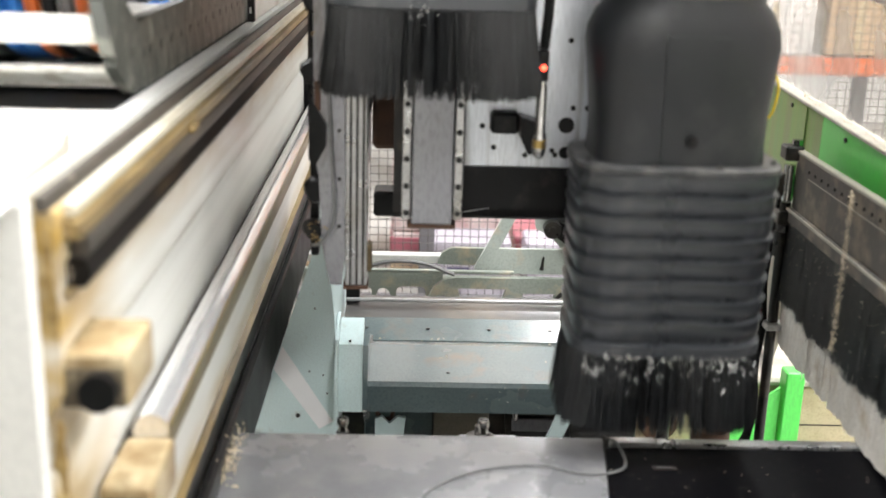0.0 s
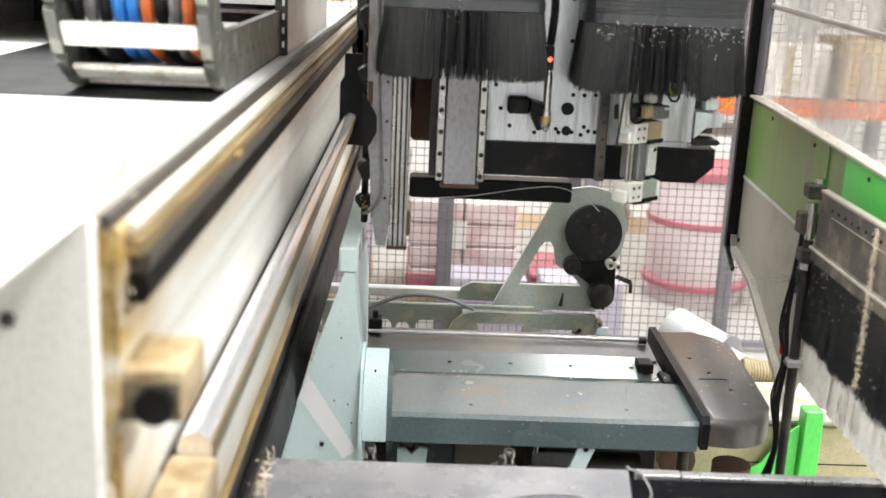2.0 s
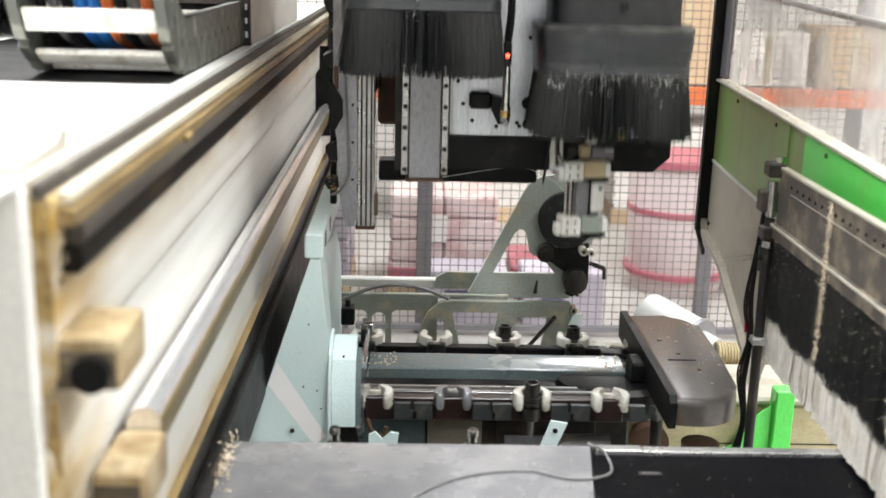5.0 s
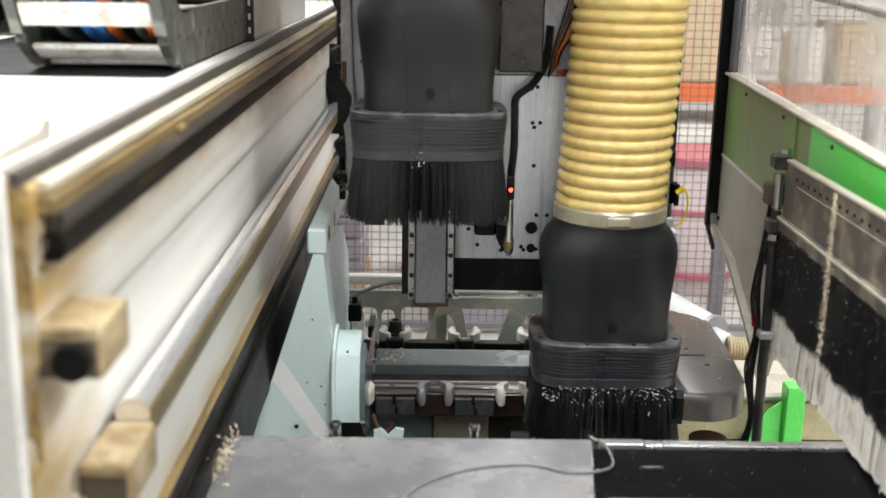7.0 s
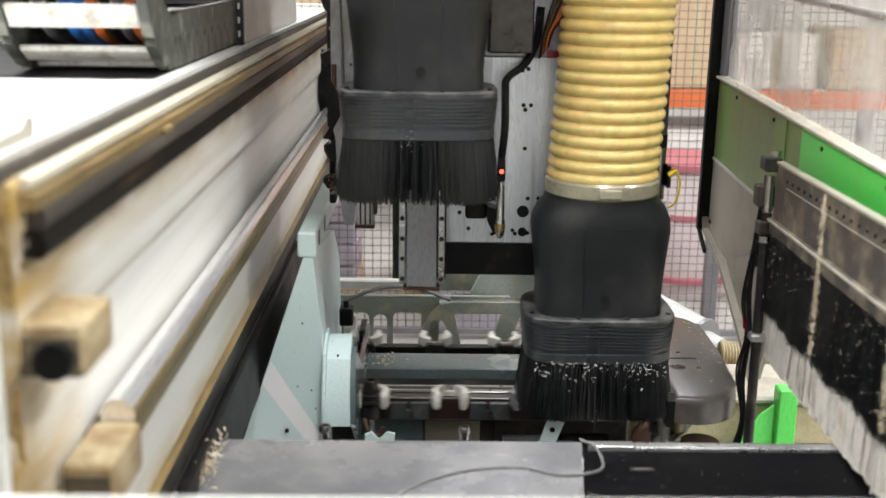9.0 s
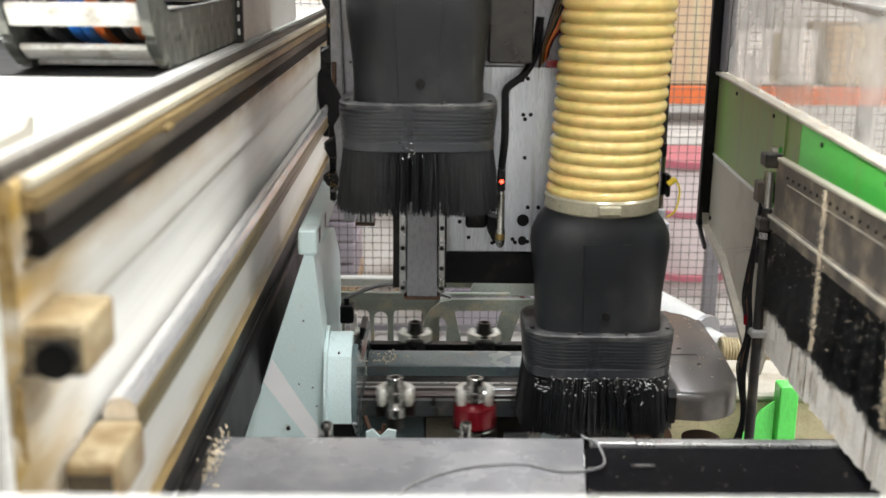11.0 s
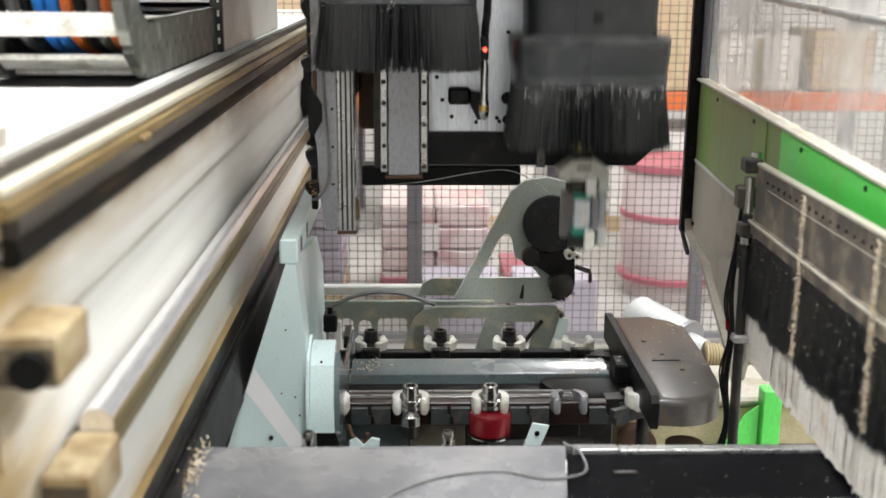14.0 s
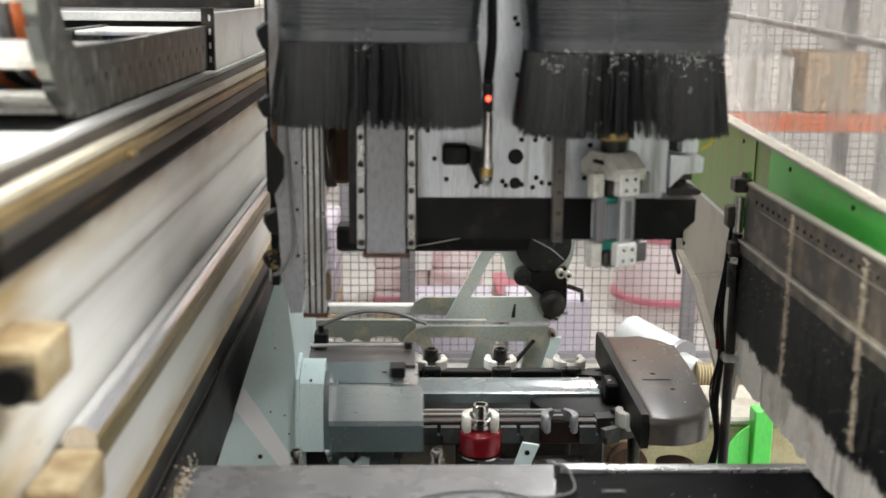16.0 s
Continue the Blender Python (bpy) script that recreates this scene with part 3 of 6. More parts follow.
    for k in range(4):
        part("pale_slot", box(-0.653, -0.647, 3.004, 3.0058, 1.712 + 0.036 * k, 1.728 + 0.036 * k), M_SHEET, end)
    part("side_wall", box(-0.652, -0.642, 3.03, 4.25, 1.691, 1.842, 0.003), M_SHEET, tr)
    part("front_lip", box(-1.60, -0.653, 3.03, 3.045, 1.818, 1.842, 0.002), M_SHEET, tr)
    part("top_sheet", box(-1.60, -0.653, 3.046, 3.9, 1.836, 1.840), M_DARK, tr)
    part("rear_wall", box(-2.2, -0.653, 3.90, 3.92, 1.691, 1.99, 0.003), M_DARK, tr)
    part("far_wall", box(-1.62, -1.601, 1.6, 4.2, 1.691, 1.95, 0.003), M_SHEET, tr)


def cable_carrier():
    global CARRIER
    c = CARRIER = thing("cable_carrier", "dusty grey plastic cable carrier with blue and orange cables", "cable carrier")
    x0, x1, r, yc, z0 = -0.935, -0.668, 0.155, 2.255, 1.7515
    # two side bands of flat overlapping links that curl round and run back above themselves
    link = bmesh.new()
    prism([(-0.052, -0.054), (0.038, -0.056), (0.050, -0.040), (0.050, 0.042), (0.036, 0.056), (-0.052, 0.056)], "x", -0.010, 0.010, bm=link)
    prism([(-0.022, -0.050), (0.020, -0.050), (0.030, 0.0), (0.020, 0.050), (-0.022, 0.050)], "x", 0.0101, 0.0108, bm=link)
    rod((0.010, 0.024, 0.0), (0.0120, 0.024, 0.0), 0.008, seg=10, bm=link)
    link_me = mesh_of("link", link, M_CHAIN, 35)
    spots = [(yc + 0.04 + 0.086 * k, z0, 0) for k in range(14)]
    for k in range(7):
        a = radians(-90 - 30 * k)
        spots.append((yc + r * math.cos(a), z0 + r + r * math.sin(a), -30 * k))
    spots += [(yc + 0.05 + 0.086 * k, z0 + 2 * r, 180) for k in range(7)]
    for x in (x0, x1):
        for y, z, a in spots:
            o = new("link", link_me)
            o.parent, o.matrix_basis = c, pose(x, y, z, a)
    for y, z, a in spots[10:24:1] + spots[0:4]:
        for side in (-0.046, 0.046):
            part("crossbar", box(x0 + 0.012, x1 - 0.012, -0.024, 0.024, side - 0.006, side + 0.006, 0.003), M_WPLASTIC, c, at=pose(0, y, z, a))
    def bow(rad):
        return [(yc - rad * math.sin(q), z0 + r - rad * math.cos(q)) for q in [radians(15 * k) for k in range(13)]]
    part("side_shell", prism([(yc + 1.20, z0 - 0.05)] + bow(r + 0.05) + [(yc + 0.6, z0 + 2 * r + 0.05), (yc + 0.6, z0 + 2 * r - 0.05)] + bow(r - 0.05)[::-1] + [(yc + 1.20, z0 + 0.05)], "x", x1 - 0.0085, x1 + 0.0104), M_CHAIN, c)
    # Black sheet standing in for the band of shadow under the carrier.
    part("floor_pad", box(x0 - 0.35, x1 + 0.008, yc - 0.17, yc + 1.2, 1.6908, 1.6925), M_BLACK, c)
    cols = (M_BLACK, M_GREYCABLE, M_BLACK, M_BLUE, M_BLUE, M_ORANGE, M_BLACK, M_GREYCABLE, M_ORANGE)
    for k, m in enumerate(cols):
        x = x0 + 0.03 + k * 0.025
        rad = 0.0125 if m in (M_BLUE, M_ORANGE) else 0.011
        part("cable", tube([(x, yc + 0.9, z0), (x, yc + 0.3, z0), (x, yc + 0.02, z0), (x, yc - 0.105, z0 + 0.05), (x, yc - 0.150, z0 + r), (x, yc - 0.105, z0 + 2 * r - 0.05), (x, yc + 0.05, z0 + 2 * r), (x, yc + 0.6, z0 + 2 * r)], rad, 8), m, c)


# ---------------------------------------------------------------- mint support column under the beam
def support_column():
    s = thing("support_column", "pale mint painted support column with a slanted edge", "machine column")
    out = [(-0.84, 0.02), (-0.389, 0.02), (-0.398, 0.69), (-0.412, 1.002), (-0.431, 1.191), (-0.456, 1.191), (-0.622, 0.69)]
    part("front_plate", prism(out, "y", 2.690, 2.706), M_COOL, s)
    part("edge_return", loft([[(-0.4315, y, 1.191), (-0.4125, y, 1.002), (-0.3985, y, 0.69), (-0.3895, y, 0.30), (-0.420, y, 0.30), (-0.445, y, 1.191)] for y in (2.707, 2.80)]), M_COOL, s)
    part("side_plate", prism([(2.801, 0.30), (3.55, 0.30), (3.55, 0.72), (3.50, 0.98), (3.30, 1.12), (2.801, 1.191)], "x", -0.450, -0.43), M_COOL, s)
    part("foot_plate", box(-0.84, -0.39, 2.707, 3.5, 0.0, 0.05), M_COOL, s)
    part("cap_bracket", box(-0.470, -0.424, 2.690, 3.40, 1.192, 1.255, 0.004), M_COOL, s)
    part("cap_slot", box(-0.4245, -0.4232, 2.76, 2.80, 1.205, 1.243), M_DARK, s)
    part("cap_slot", box(-0.4245, -0.4232, 2.92, 2.96, 1.205, 1.243), M_DARK, s)
    studs("bolt", [(-0.505, 2.69, 0.728)], 0.006, -0.004, (0, 1, 0), M_DARK, s)
    studs("bolt", [(-0.475, 2.69, 0.85), (-0.440, 2.69, 0.84), (-0.43, 2.69, 0.79), (-0.46, 2.69, 1.02)], 0.0024, -0.002, (0, 1, 0), M_DARK, s)
    # Pale strip painted on as the lamp's reflection in the plate.
    part("paint_streak", prism([(-0.566, 0.855), (-0.543, 0.918), (-0.415, 0.712), (-0.450, 0.69)], "y", 2.6894, 2.6899), M_REFLECTION, s)


# ---------------------------------------------------------------- work table
def work_table():
    t = thing("work_table", "machine table of a worn grey plate beside a black bar", "machine table")
    part("plate", prism([(-0.585, 1.30), (0.085, 1.30), (0.182, 2.150), (-0.585, 2.150)], "z", 0.905, 0.940), M_TABLE, t, "worn dark grey table plate with scratches")
    part("black_bar", prism([(0.090, 1.30), (0.86, 1.30), (0.86, 2.128), (0.184, 2.128)], "z", 0.900, 0.930), M_TBLACK, t, "glossy black bar with chips on it")
    part("edge_strip", box(0.196, 0.29, 2.1285, 2.155, 0.900, 0.941, 0.002), M_ALU, t, "bare aluminium edge strip")
    part("edge_strip", box(0.292, 0.86, 2.1285, 2.155, 0.900, 0.939, 0.002), M_ALU, t)
    part("front_rail", box(0.18, 0.86, 1.885, 1.900, 0.9305, 0.934, 0.001), M_ALU, t)
    part("name_plate", box(0.265, 0.312, 2.030, 2.046, 0.9305, 0.9325), M_DARK, t, "small dark plate with writing")
    part("mark", box(0.272, 0.305, 2.036, 2.040, 0.9327, 0.9332), M_GREYCABLE, t)
    part("base", box(-0.55, 0.84, 1.35, 2.10, 0.0, 0.899), M_DARK, t)
    for x, y in ((-0.362, 2.225), (-0.062, 2.225)):
        pin = part("stop_pin", lathe([(0.0100, -0.10), (0.0100, 0.0), (0.0125, 0.003), (0.0125, 0.014), (0.0110, 0.017), (0.0085, 0.017), (0.008, 0.008)], 16, centre=(x, y, 0.925)), M_NICKEL, t, "short steel stop pin")
        part("collar", lathe([(0.015, -0.1), (0.015, -0.018), (0.013, -0.014)], 16, centre=(x, y, 0.925)), M_DARK, t)
    part("stop_rail", box(-0.56, 0.20, 2.19, 2.255, 0.80, 0.865, 0.004), M_SHEET, t)
    w = thing("loose_cable", "thin dark loose cable lying on the table plate", "cable")
    part("wire", tube([(-0.23, 1.70, 0.9435), (-0.20, 1.88, 0.9435), (-0.10, 1.985, 0.9435), (0.03, 2.02, 0.9435), (0.12, 1.985, 0.9435), (0.185, 2.00, 0.9425), (0.212, 2.05, 0.9365), (0.205, 2.12, 0.945), (0.186, 2.140, 0.9455), (0.178, 2.150, 0.9475)], 0.0028, 6), M_GREYCABLE, w)
    d = tagged(new("table_chips", mesh_of("table_chips", flecks(random.Random(9), 60, lambda r: (r.uniform(0.2, 0.7) if r.random() < 0.6 else r.uniform(-0.5, 0.18), r.uniform(1.8, 2.12), 0.9415), 0.0024), M_CHIPS)), "pale wood chips scattered on the table", "wood chips", kind="stuff")


# ---------------------------------------------------------------- right side wall with window
def side_wall():
    # a frame of its own: y runs along the wall, z up; turned and tilted to fit the camera's view
    w = thing("side_wall", "machine side wall with green stripe and clear window", "machine wall", pose(0.805, 3.67, 1.56, 1.7, 0, -1.3))
    L = -3.0
    part("green_stripe", box(0.0, 0.02, L, -0.92, -0.262, -0.004), M_GREEN, w, "bright green painted stripe")
    part("dusty_stripe", box(0.0, 0.02, -0.918, 0.0, -0.262, -0.004), M_GREEN_DUSTY, w, "dust-dulled olive green end of the stripe")
    part("seam", box(-0.004, -0.001, -0.80, -0.78, -0.26, -0.006), M_GREEN_DUSTY, w)
    part("ledge", box(-0.014, 0.03, L, 0.0, -0.003, 0.006, 0.002), M_LEDGE, w, "dusty pale window ledge")
    tagged(part("ledge_dust", flecks(random.Random(12), 120, lambda r: (r.uniform(-0.012, 0.012), r.uniform(-2.2, -0.1), 0.0125), 0.007), M_CHIPS, w), kind="stuff")
    studs("bolt", [(0.0, -0.25 - 0.42 * k, -0.03) for k in range(6)], 0.006, 0.004, (-1, 0, 0), M_DARK, w)
    part("stripe_lip", box(-0.004, 0.02, L, 0.0, -0.272, -0.263), M_SHEET, w)
    low = [(0.0, -0.273), (0.0, -0.47), (-0.02, -0.505), (-0.28, -0.545), (-0.64, -0.70), (-0.73, -0.76), (-0.80, -0.62), (L, -0.62), (L, -0.273)]
    part("lower_sheet", prism([(y, z) for y, z in low], "x", 0.0, 0.012), M_GREY_WALL, w, "warm grey lower sheet with a slanted end")
    part("sheet_flange", prism([(0.0, -0.47), (-0.02, -0.505), (-0.28, -0.545), (-0.64, -0.70), (-0.73, -0.77), (-0.745, -0.785), (-0.65, -0.725), (-0.29, -0.568), (-0.025, -0.52), (0.0, -0.49)], "x", -0.022, -0.001), M_LEDGE, w)
    part("end_post", box(-0.035, 0.035, 0.002, 0.035, -0.52, 0.62, 0.003), M_BLACK, w, "black rubber edged end post")
    part("end_gasket", prism([(0.002, -0.51), (0.03, -0.51), (-0.06, -0.555), (-0.10, -0.57), (-0.10, -0.555), (-0.05, -0.535)], "x", -0.034, -0.023), M_BLACK, w)
    part("post_strip", box(-0.003, 0.006, -0.075, 0.0, 0.013, 0.62), M_POST, w)
    part("pane", box(0.008, 0.014, L, -0.075, 0.013, 0.288), M_CLEAR, w, "dusty scratched clear window pane")
    part("top_rail", box(0.0, 0.022, L, -0.001, 0.289, 0.303, 0.004), M_ALU, w, "shiny aluminium top rail")
    part("upper_pane", box(0.009, 0.013, L, -0.075, 0.304, 1.2), M_CLEAR, w)
    studs("bolt", [(0.0, -0.03, -0.48)], 0.007, 0.006, (-1, 0, 0), M_DARK, w)


def brush_panel():
    p = thing("brush_panel", "dusty dark brown hinged panel with black and white brushes", "brush panel", pose(0.72, 2.72, 1.44, -0.6, 0, -1.2))
    # local: y towards the camera is negative, z down is negative
    L = -1.9
    part("plate", box(0.0, 0.014, L, 0.0, -0.150, -0.004), M_PANEL, p, "dusty dark brown sheet with rivets")
    part("top_strip", box(-0.004, 0.016, L, 0.012, -0.003, 0.006, 0.002), M_GREY_WALL, p, "dust-covered pale top strip")
    part("clamp_bar", box(-0.010, -0.0005, L, 0.0, -0.176, -0.138, 0.002), M_PANEL, p)
    part("dust_ledge", box(-0.014, -0.0105, L, 0.0, -0.146, -0.140), M_LEDGE, p, "line of pale wood dust")
    part("score_line", box(-0.002, 0.0, L, -0.10, -0.048, -0.0465), M_GREY_WALL, p)
    for k in range(26):
        part("rivet", lathe([(0.0045, 0), (0.0045, 0.002), (0.002, 0.0035)], 8), M_DARK, p, at=pose(0.0, -0.10 - 0.045 * k, -0.030, 0, -90))
    dust = bmesh.new()
    for yc in (-0.43, -0.85, -1.25):
        flecks(random.Random(int(-yc * 100)), 900, lambda r: (-0.016 - r.random() * 0.004, yc + r.gauss(0, 0.006) + 0.006 * math.sin(30 * r.random()), -r.uniform(0.0, 0.36)), 0.0032, bm=dust)
    tagged(part("wood_dust", dust, M_CHIPS, p, "pale streaks of wood dust"), kind="stuff")
    rng = random.Random(4)
    for nm, mat, n, top, ln, x, wd, lab in (("black_brush", M_BRISTLE, 5200, -0.170, 0.215, 0.002, 0.0022, "black hanging bristle strip"), ("white_brush", M_WBRISTLE, 1500, -0.20, 0.300, 0.016, 0.0034, "worn white hanging bristle strip")):
        bm = bmesh.new()
        box(x, x + 0.008, L, -0.005, top - ln * 0.93, top, bm=bm)
        for _ in range(n):
            y = rng.uniform(L, 0.0)
            clump = math.sin(y * 70) * 0.006 + math.sin(y * 23 + 1) * 0.008
            l = ln * rng.uniform(0.93, 1.0) + clump
            a = Vector((x - rng.random() * 0.006, y, top))
            e = a + Vector((rng.gauss(-0.004, 0.005), rng.gauss(0, 0.006) + clump * 0.4, -l))
            v = [bm.verts.new(q) for q in (a + Vector((0, wd, 0)), a - Vector((0, wd, 0)), e - Vector((0, wd * 0.5, 0)), e + Vector((0, wd * 0.5, 0)))]
            bm.faces.new(v)
        if nm == "white_brush":
            y = 0.0
            while y > L:
                wd2 = rng.uniform(0.028, 0.06)
                lean = rng.gauss(0, 0.0006)
                prism([(y - wd2, top), (y - 0.001, top), (y - 0.001, top - ln + rng.uniform(-0.012, 0.006)), (y - wd2 * 0.5, top - ln - 0.006), (y - wd2 + 0.0005, top - ln + rng.uniform(-0.012, 0.006))], "x", x - 0.011 + lean, x - 0.005 + lean, bm=bm)
                y -= wd2
        tagged(part(nm, bm, mat, p, lab, smooth=None), kind="stuff")
    tagged(part("brush_chips", flecks(random.Random(8), 320, lambda r: (-0.008 - r.random() * 0.006, r.uniform(-1.2, -0.02), -0.17 - 0.19 * r.random() ** 1.5), 0.0028), M_CHIPS, p), kind="stuff")
    part("hinge_rod", rod((-0.012, 0.012, -0.78), (-0.012, 0.012, -0.13), 0.013, seg=14), M_DARK, p, "dark hinge rod")
    part("cylinder", rod((-0.012, 0.012, -0.125), (-0.012, 0.012, -0.035), 0.014, seg=16), M_NICKEL, p, "small steel gas cylinder")
    part("hinge_head", box(-0.032, 0.012, -0.012, 0.040, -0.022, 0.014, 0.004), M_DARK, p)
    part("hinge_nut", rod((0.0, 0.012, 0.014), (0.0, 0.012, 0.028), 0.014, seg=6), M_NICKEL, p)
    part("rod_clamp", box(-0.034, 0.012, -0.012, 0.036, -0.185, -0.150, 0.004), M_DARK, p)
    part("rod_clamp", box(-0.034, 0.016, -0.012, 0.036, -0.465, -0.445, 0.004), M_ALU, p)
    part("valve_body", box(-0.040, 0.006, 0.005, 0.050, -0.115, -0.060, 0.004), M_DARK, p)
    part("valve_body", rod((-0.012, 0.020, -0.27), (-0.012, 0.020, -0.205), 0.019, seg=12), M_GUN, p)
    part("rod_nut", rod((-0.012, 0.012, -0.205), (-0.012, 0.012, -0.188), 0.020, seg=6), M_NICKEL, p)
    rc = random.Random(31)
    for k in range(11):
        o, w = rc.uniform(0.0, 0.022), rc.uniform(-0.006, 0.012)
        part("loose_cable", tube([(-0.018 - 0.3 * o, 0.03 + w, -0.10 - 0.5 * o), (-0.024 - 0.5 * o, 0.035 + w, -0.22), (-0.030 - o, 0.035, -0.34 - o), (-0.024 - 0.6 * o, 0.03 + w, -0.46), (-0.030 - 1.1 * o, 0.03, -0.58 + o), (-0.022 - 0.5 * o, 0.03, -0.70), (-0.04 - 1.6 * o, 0.03, -0.84)], rc.uniform(0.0018, 0.0034), 6), M_RUST if k == 4 else M_BLACK, p)
    part("red_ferrule", rod((-0.040, 0.03, -0.44), (-0.042, 0.03, -0.415), 0.005, seg=8), M_RED, p)
    part("frayed_wires", bristles([(-0.035, 0.03, -0.23), (-0.03, 0.04, -0.235), (-0.03, 0.03, -0.24)], random.Random(2), 30, 0.02, 0.05, 0.0007, jitter=0.04), M_BLACK, p)
    g = thing("green_stand", "bright green steel stand under the side wall", "machine stand")
    part("post", box(0.96, 1.02, 3.26, 3.32, 0.0, 0.63, 0.004), M_GREEN, g)
    part("web", prism([(0.70, 0.34), (0.955, 0.34), (0.955, 0.57), (0.915, 0.54), (0.85, 0.44)], "y", 3.285, 3.295), M_GREEN, g)
    part("foot", box(0.70, 1.04, 3.20, 3.40, 0.0, 0.03), M_GREEN, g)
    part("brace", box(0.66, 0.955, 3.24, 3.36, 0.28, 0.34, 0.004), M_GREEN, g)


hall()
beam()
cable_carrier()
support_column()
work_table()
side_wall()
brush_panel()


# ---------------------------------------------------------------- tool magazine
MAG_Z, MAG_R, MAG_CX, MAG_CY, MAG_LX, PITCH = 0.75, 0.245, 0.39, 3.115, -1.353, 0.2185


def magazine():
    m = thing("tool_magazine", "blue grey chain tool magazine on a mint bracket", "tool magazine")
    part("bracket", prism([(2.662, 0.752), (2.656, 0.838), (2.690, 0.925), (2.752, 0.957), (2.80, 0.957), (2.80, 0.752)], "x", -0.400, -0.340), M_COOL, m, "pale mint folded mounting bracket")
    part("bracket_flange", prism([(2.650, 0.735), (2.644, 0.842), (2.682, 0.940), (2.750, 0.972), (2.80, 0.972), (2.80, 0.735)], "x", -0.409, -0.401), M_COOL, m)
    part("bracket_cheek", prism([(2.668, 0.755), (2.664, 0.838), (2.695, 0.920), (2.752, 0.938), (2.86, 0.86), (3.00, 0.80), (3.40, 0.79), (3.40, 0.64), (2.84, 0.64)], "x", -0.3395, -0.326), M_BLUEGREY, m, "blue grey cheek plate of the bracket")
    studs("bolt", [(-0.372, 2.70, 0.932)], 0.003, -0.006, (0, 1, 0), M_DARK, m)
    part("sensor_box", box(-0.42, -0.378, 3.34, 3.40, 0.80, 0.855, 0.004), M_BLACK, m, "small black sensor box")
    part("sensor_plug", rod((-0.400, 3.37, 0.855), (-0.400, 3.37, 0.875), 0.009, seg=10), M_BLACK, m)
    part("sensor_box", box(-0.355, -0.335, 3.30, 3.42, 0.76, 0.80, 0.003), M_DARK, m)
    part("top_plate", prism([(3.092, 0.722), (3.096, 0.748), (3.104, 0.753), (3.215, 0.757), (3.22, 0.75), (3.22, 0.722)], "x", -0.322, 0.44), M_BLUEGREY, m, "blue grey enamel top plate")
    part("guide_strip", box(-0.322, 0.44, 2.965, 3.02, 0.715, 0.732, 0.002), M_CAP, m, "brushed guide strip")
    for k in range(3):
        part("guide_line", box(-0.322, 0.42, 2.972 + 0.017 * k, 2.977 + 0.017 * k, 0.7322, 0.7335), M_ALU if k != 1 else M_DARK, m)
    part("guide_groove", box(-0.322, 0.45, 2.93, 3.03, 0.700, 0.714), M_DARK, m)
    part("track_front", box(-0.322, 0.40, 2.892, 2.925, 0.675, 0.742, 0.003), M_MAROON, m, "black chain track")
    part("track_back", box(-0.322, 0.40, 3.305, 3.345, 0.675, 0.745, 0.003), M_BLACK, m)
    arc = [(MAG_CX + 0.01 + (MAG_R - 0.035) * math.cos(a), MAG_CY + (MAG_R - 0.035) * math.sin(a)) for a in [radians(-90 + 12 * k) for k in range(16)]]
    inn = [(MAG_CX + 0.01 + (MAG_R - 0.085) * math.cos(a), MAG_CY + (MAG_R - 0.085) * math.sin(a)) for a in [radians(90 - 12 * k) for k in range(16)]]
    part("track_turn", prism(arc + inn, "z", 0.675, 0.745), M_DARK, m)
    part("wheel", lathe([(0.14, 0.69), (0.155, 0.70), (0.155, 0.73), (0.14, 0.74)], 28, centre=(MAG_CX, MAG_CY, 0)), M_BLACK, m)
    part("sensor_block", box(0.445, 0.505, 3.03, 3.12, 0.74, 0.80, 0.006), M_BLACK, m)
    studs("bolt", [(0.46, 3.06, 0.80), (0.49, 3.06, 0.80), (0.475, 3.10, 0.80)], 0.005, 0.003, (0, 0, 1), M_NICKEL, m)
    part("lower_beam", box(-0.9, 0.44, 2.99, 3.24, 0.50, 0.67, 0.006), M_DARK, m)
    part("sub_plate", box(-0.32, 0.34, 2.80, 2.86, 0.50, 0.535, 0.004), M_BLACK, m)
    part("rear_panel", box(-0.345, -0.152, 2.972, 2.985, 0.40, 0.668, 0.003), M_BLUEGREY, m, "dark blue grey panel below the chain")
    part("rear_panel", box(-0.148, 0.010, 2.966, 2.985, 0.40, 0.654, 0.003), M_KHAKI, m, "dull khaki sheet panel below the chain")
    part("panel_edge", box(-0.148, 0.010, 2.955, 2.9655, 0.648, 0.656), M_DARK, m)
    part("lower_slot", box(0.055, 0.34, 2.972, 2.985, 0.40, 0.650, 0.003), M_DARK, m)
    part("slot_bar", box(0.075, 0.20, 2.960, 2.9715, 0.56, 0.60, 0.003), M_PLATE, m)
    part("rusty_hook", tube([(-0.315, 2.84, 0.70), (-0.300, 2.83, 0.665), (-0.270, 2.83, 0.655), (-0.262, 2.83, 0.68)], 0.006, 8), M_RUST, m, "rusty brown hook")
    part("chip_guide", prism([(-0.31, 0.60), (-0.31, 0.668), (-0.292, 0.676), (-0.272, 0.655), (-0.250, 0.676), (-0.228, 0.672), (-0.235, 0.60)], "y", 2.80, 2.812), M_COOL, m, "small pale mint fork")
    part("leg", box(-0.15, 0.0, 3.02, 3.2, 0.0, 0.50), M_MINT, m)
    part("drive_motor", rod((0.22, 2.86, 0.60), (0.36, 2.86, 0.60), 0.05, seg=20), M_DARK, m)
    part("rusty_wheel", rod((0.60, 2.80, 0.60), (0.60, 2.80, 0.66), 0.052, seg=20), M_RUST, m)
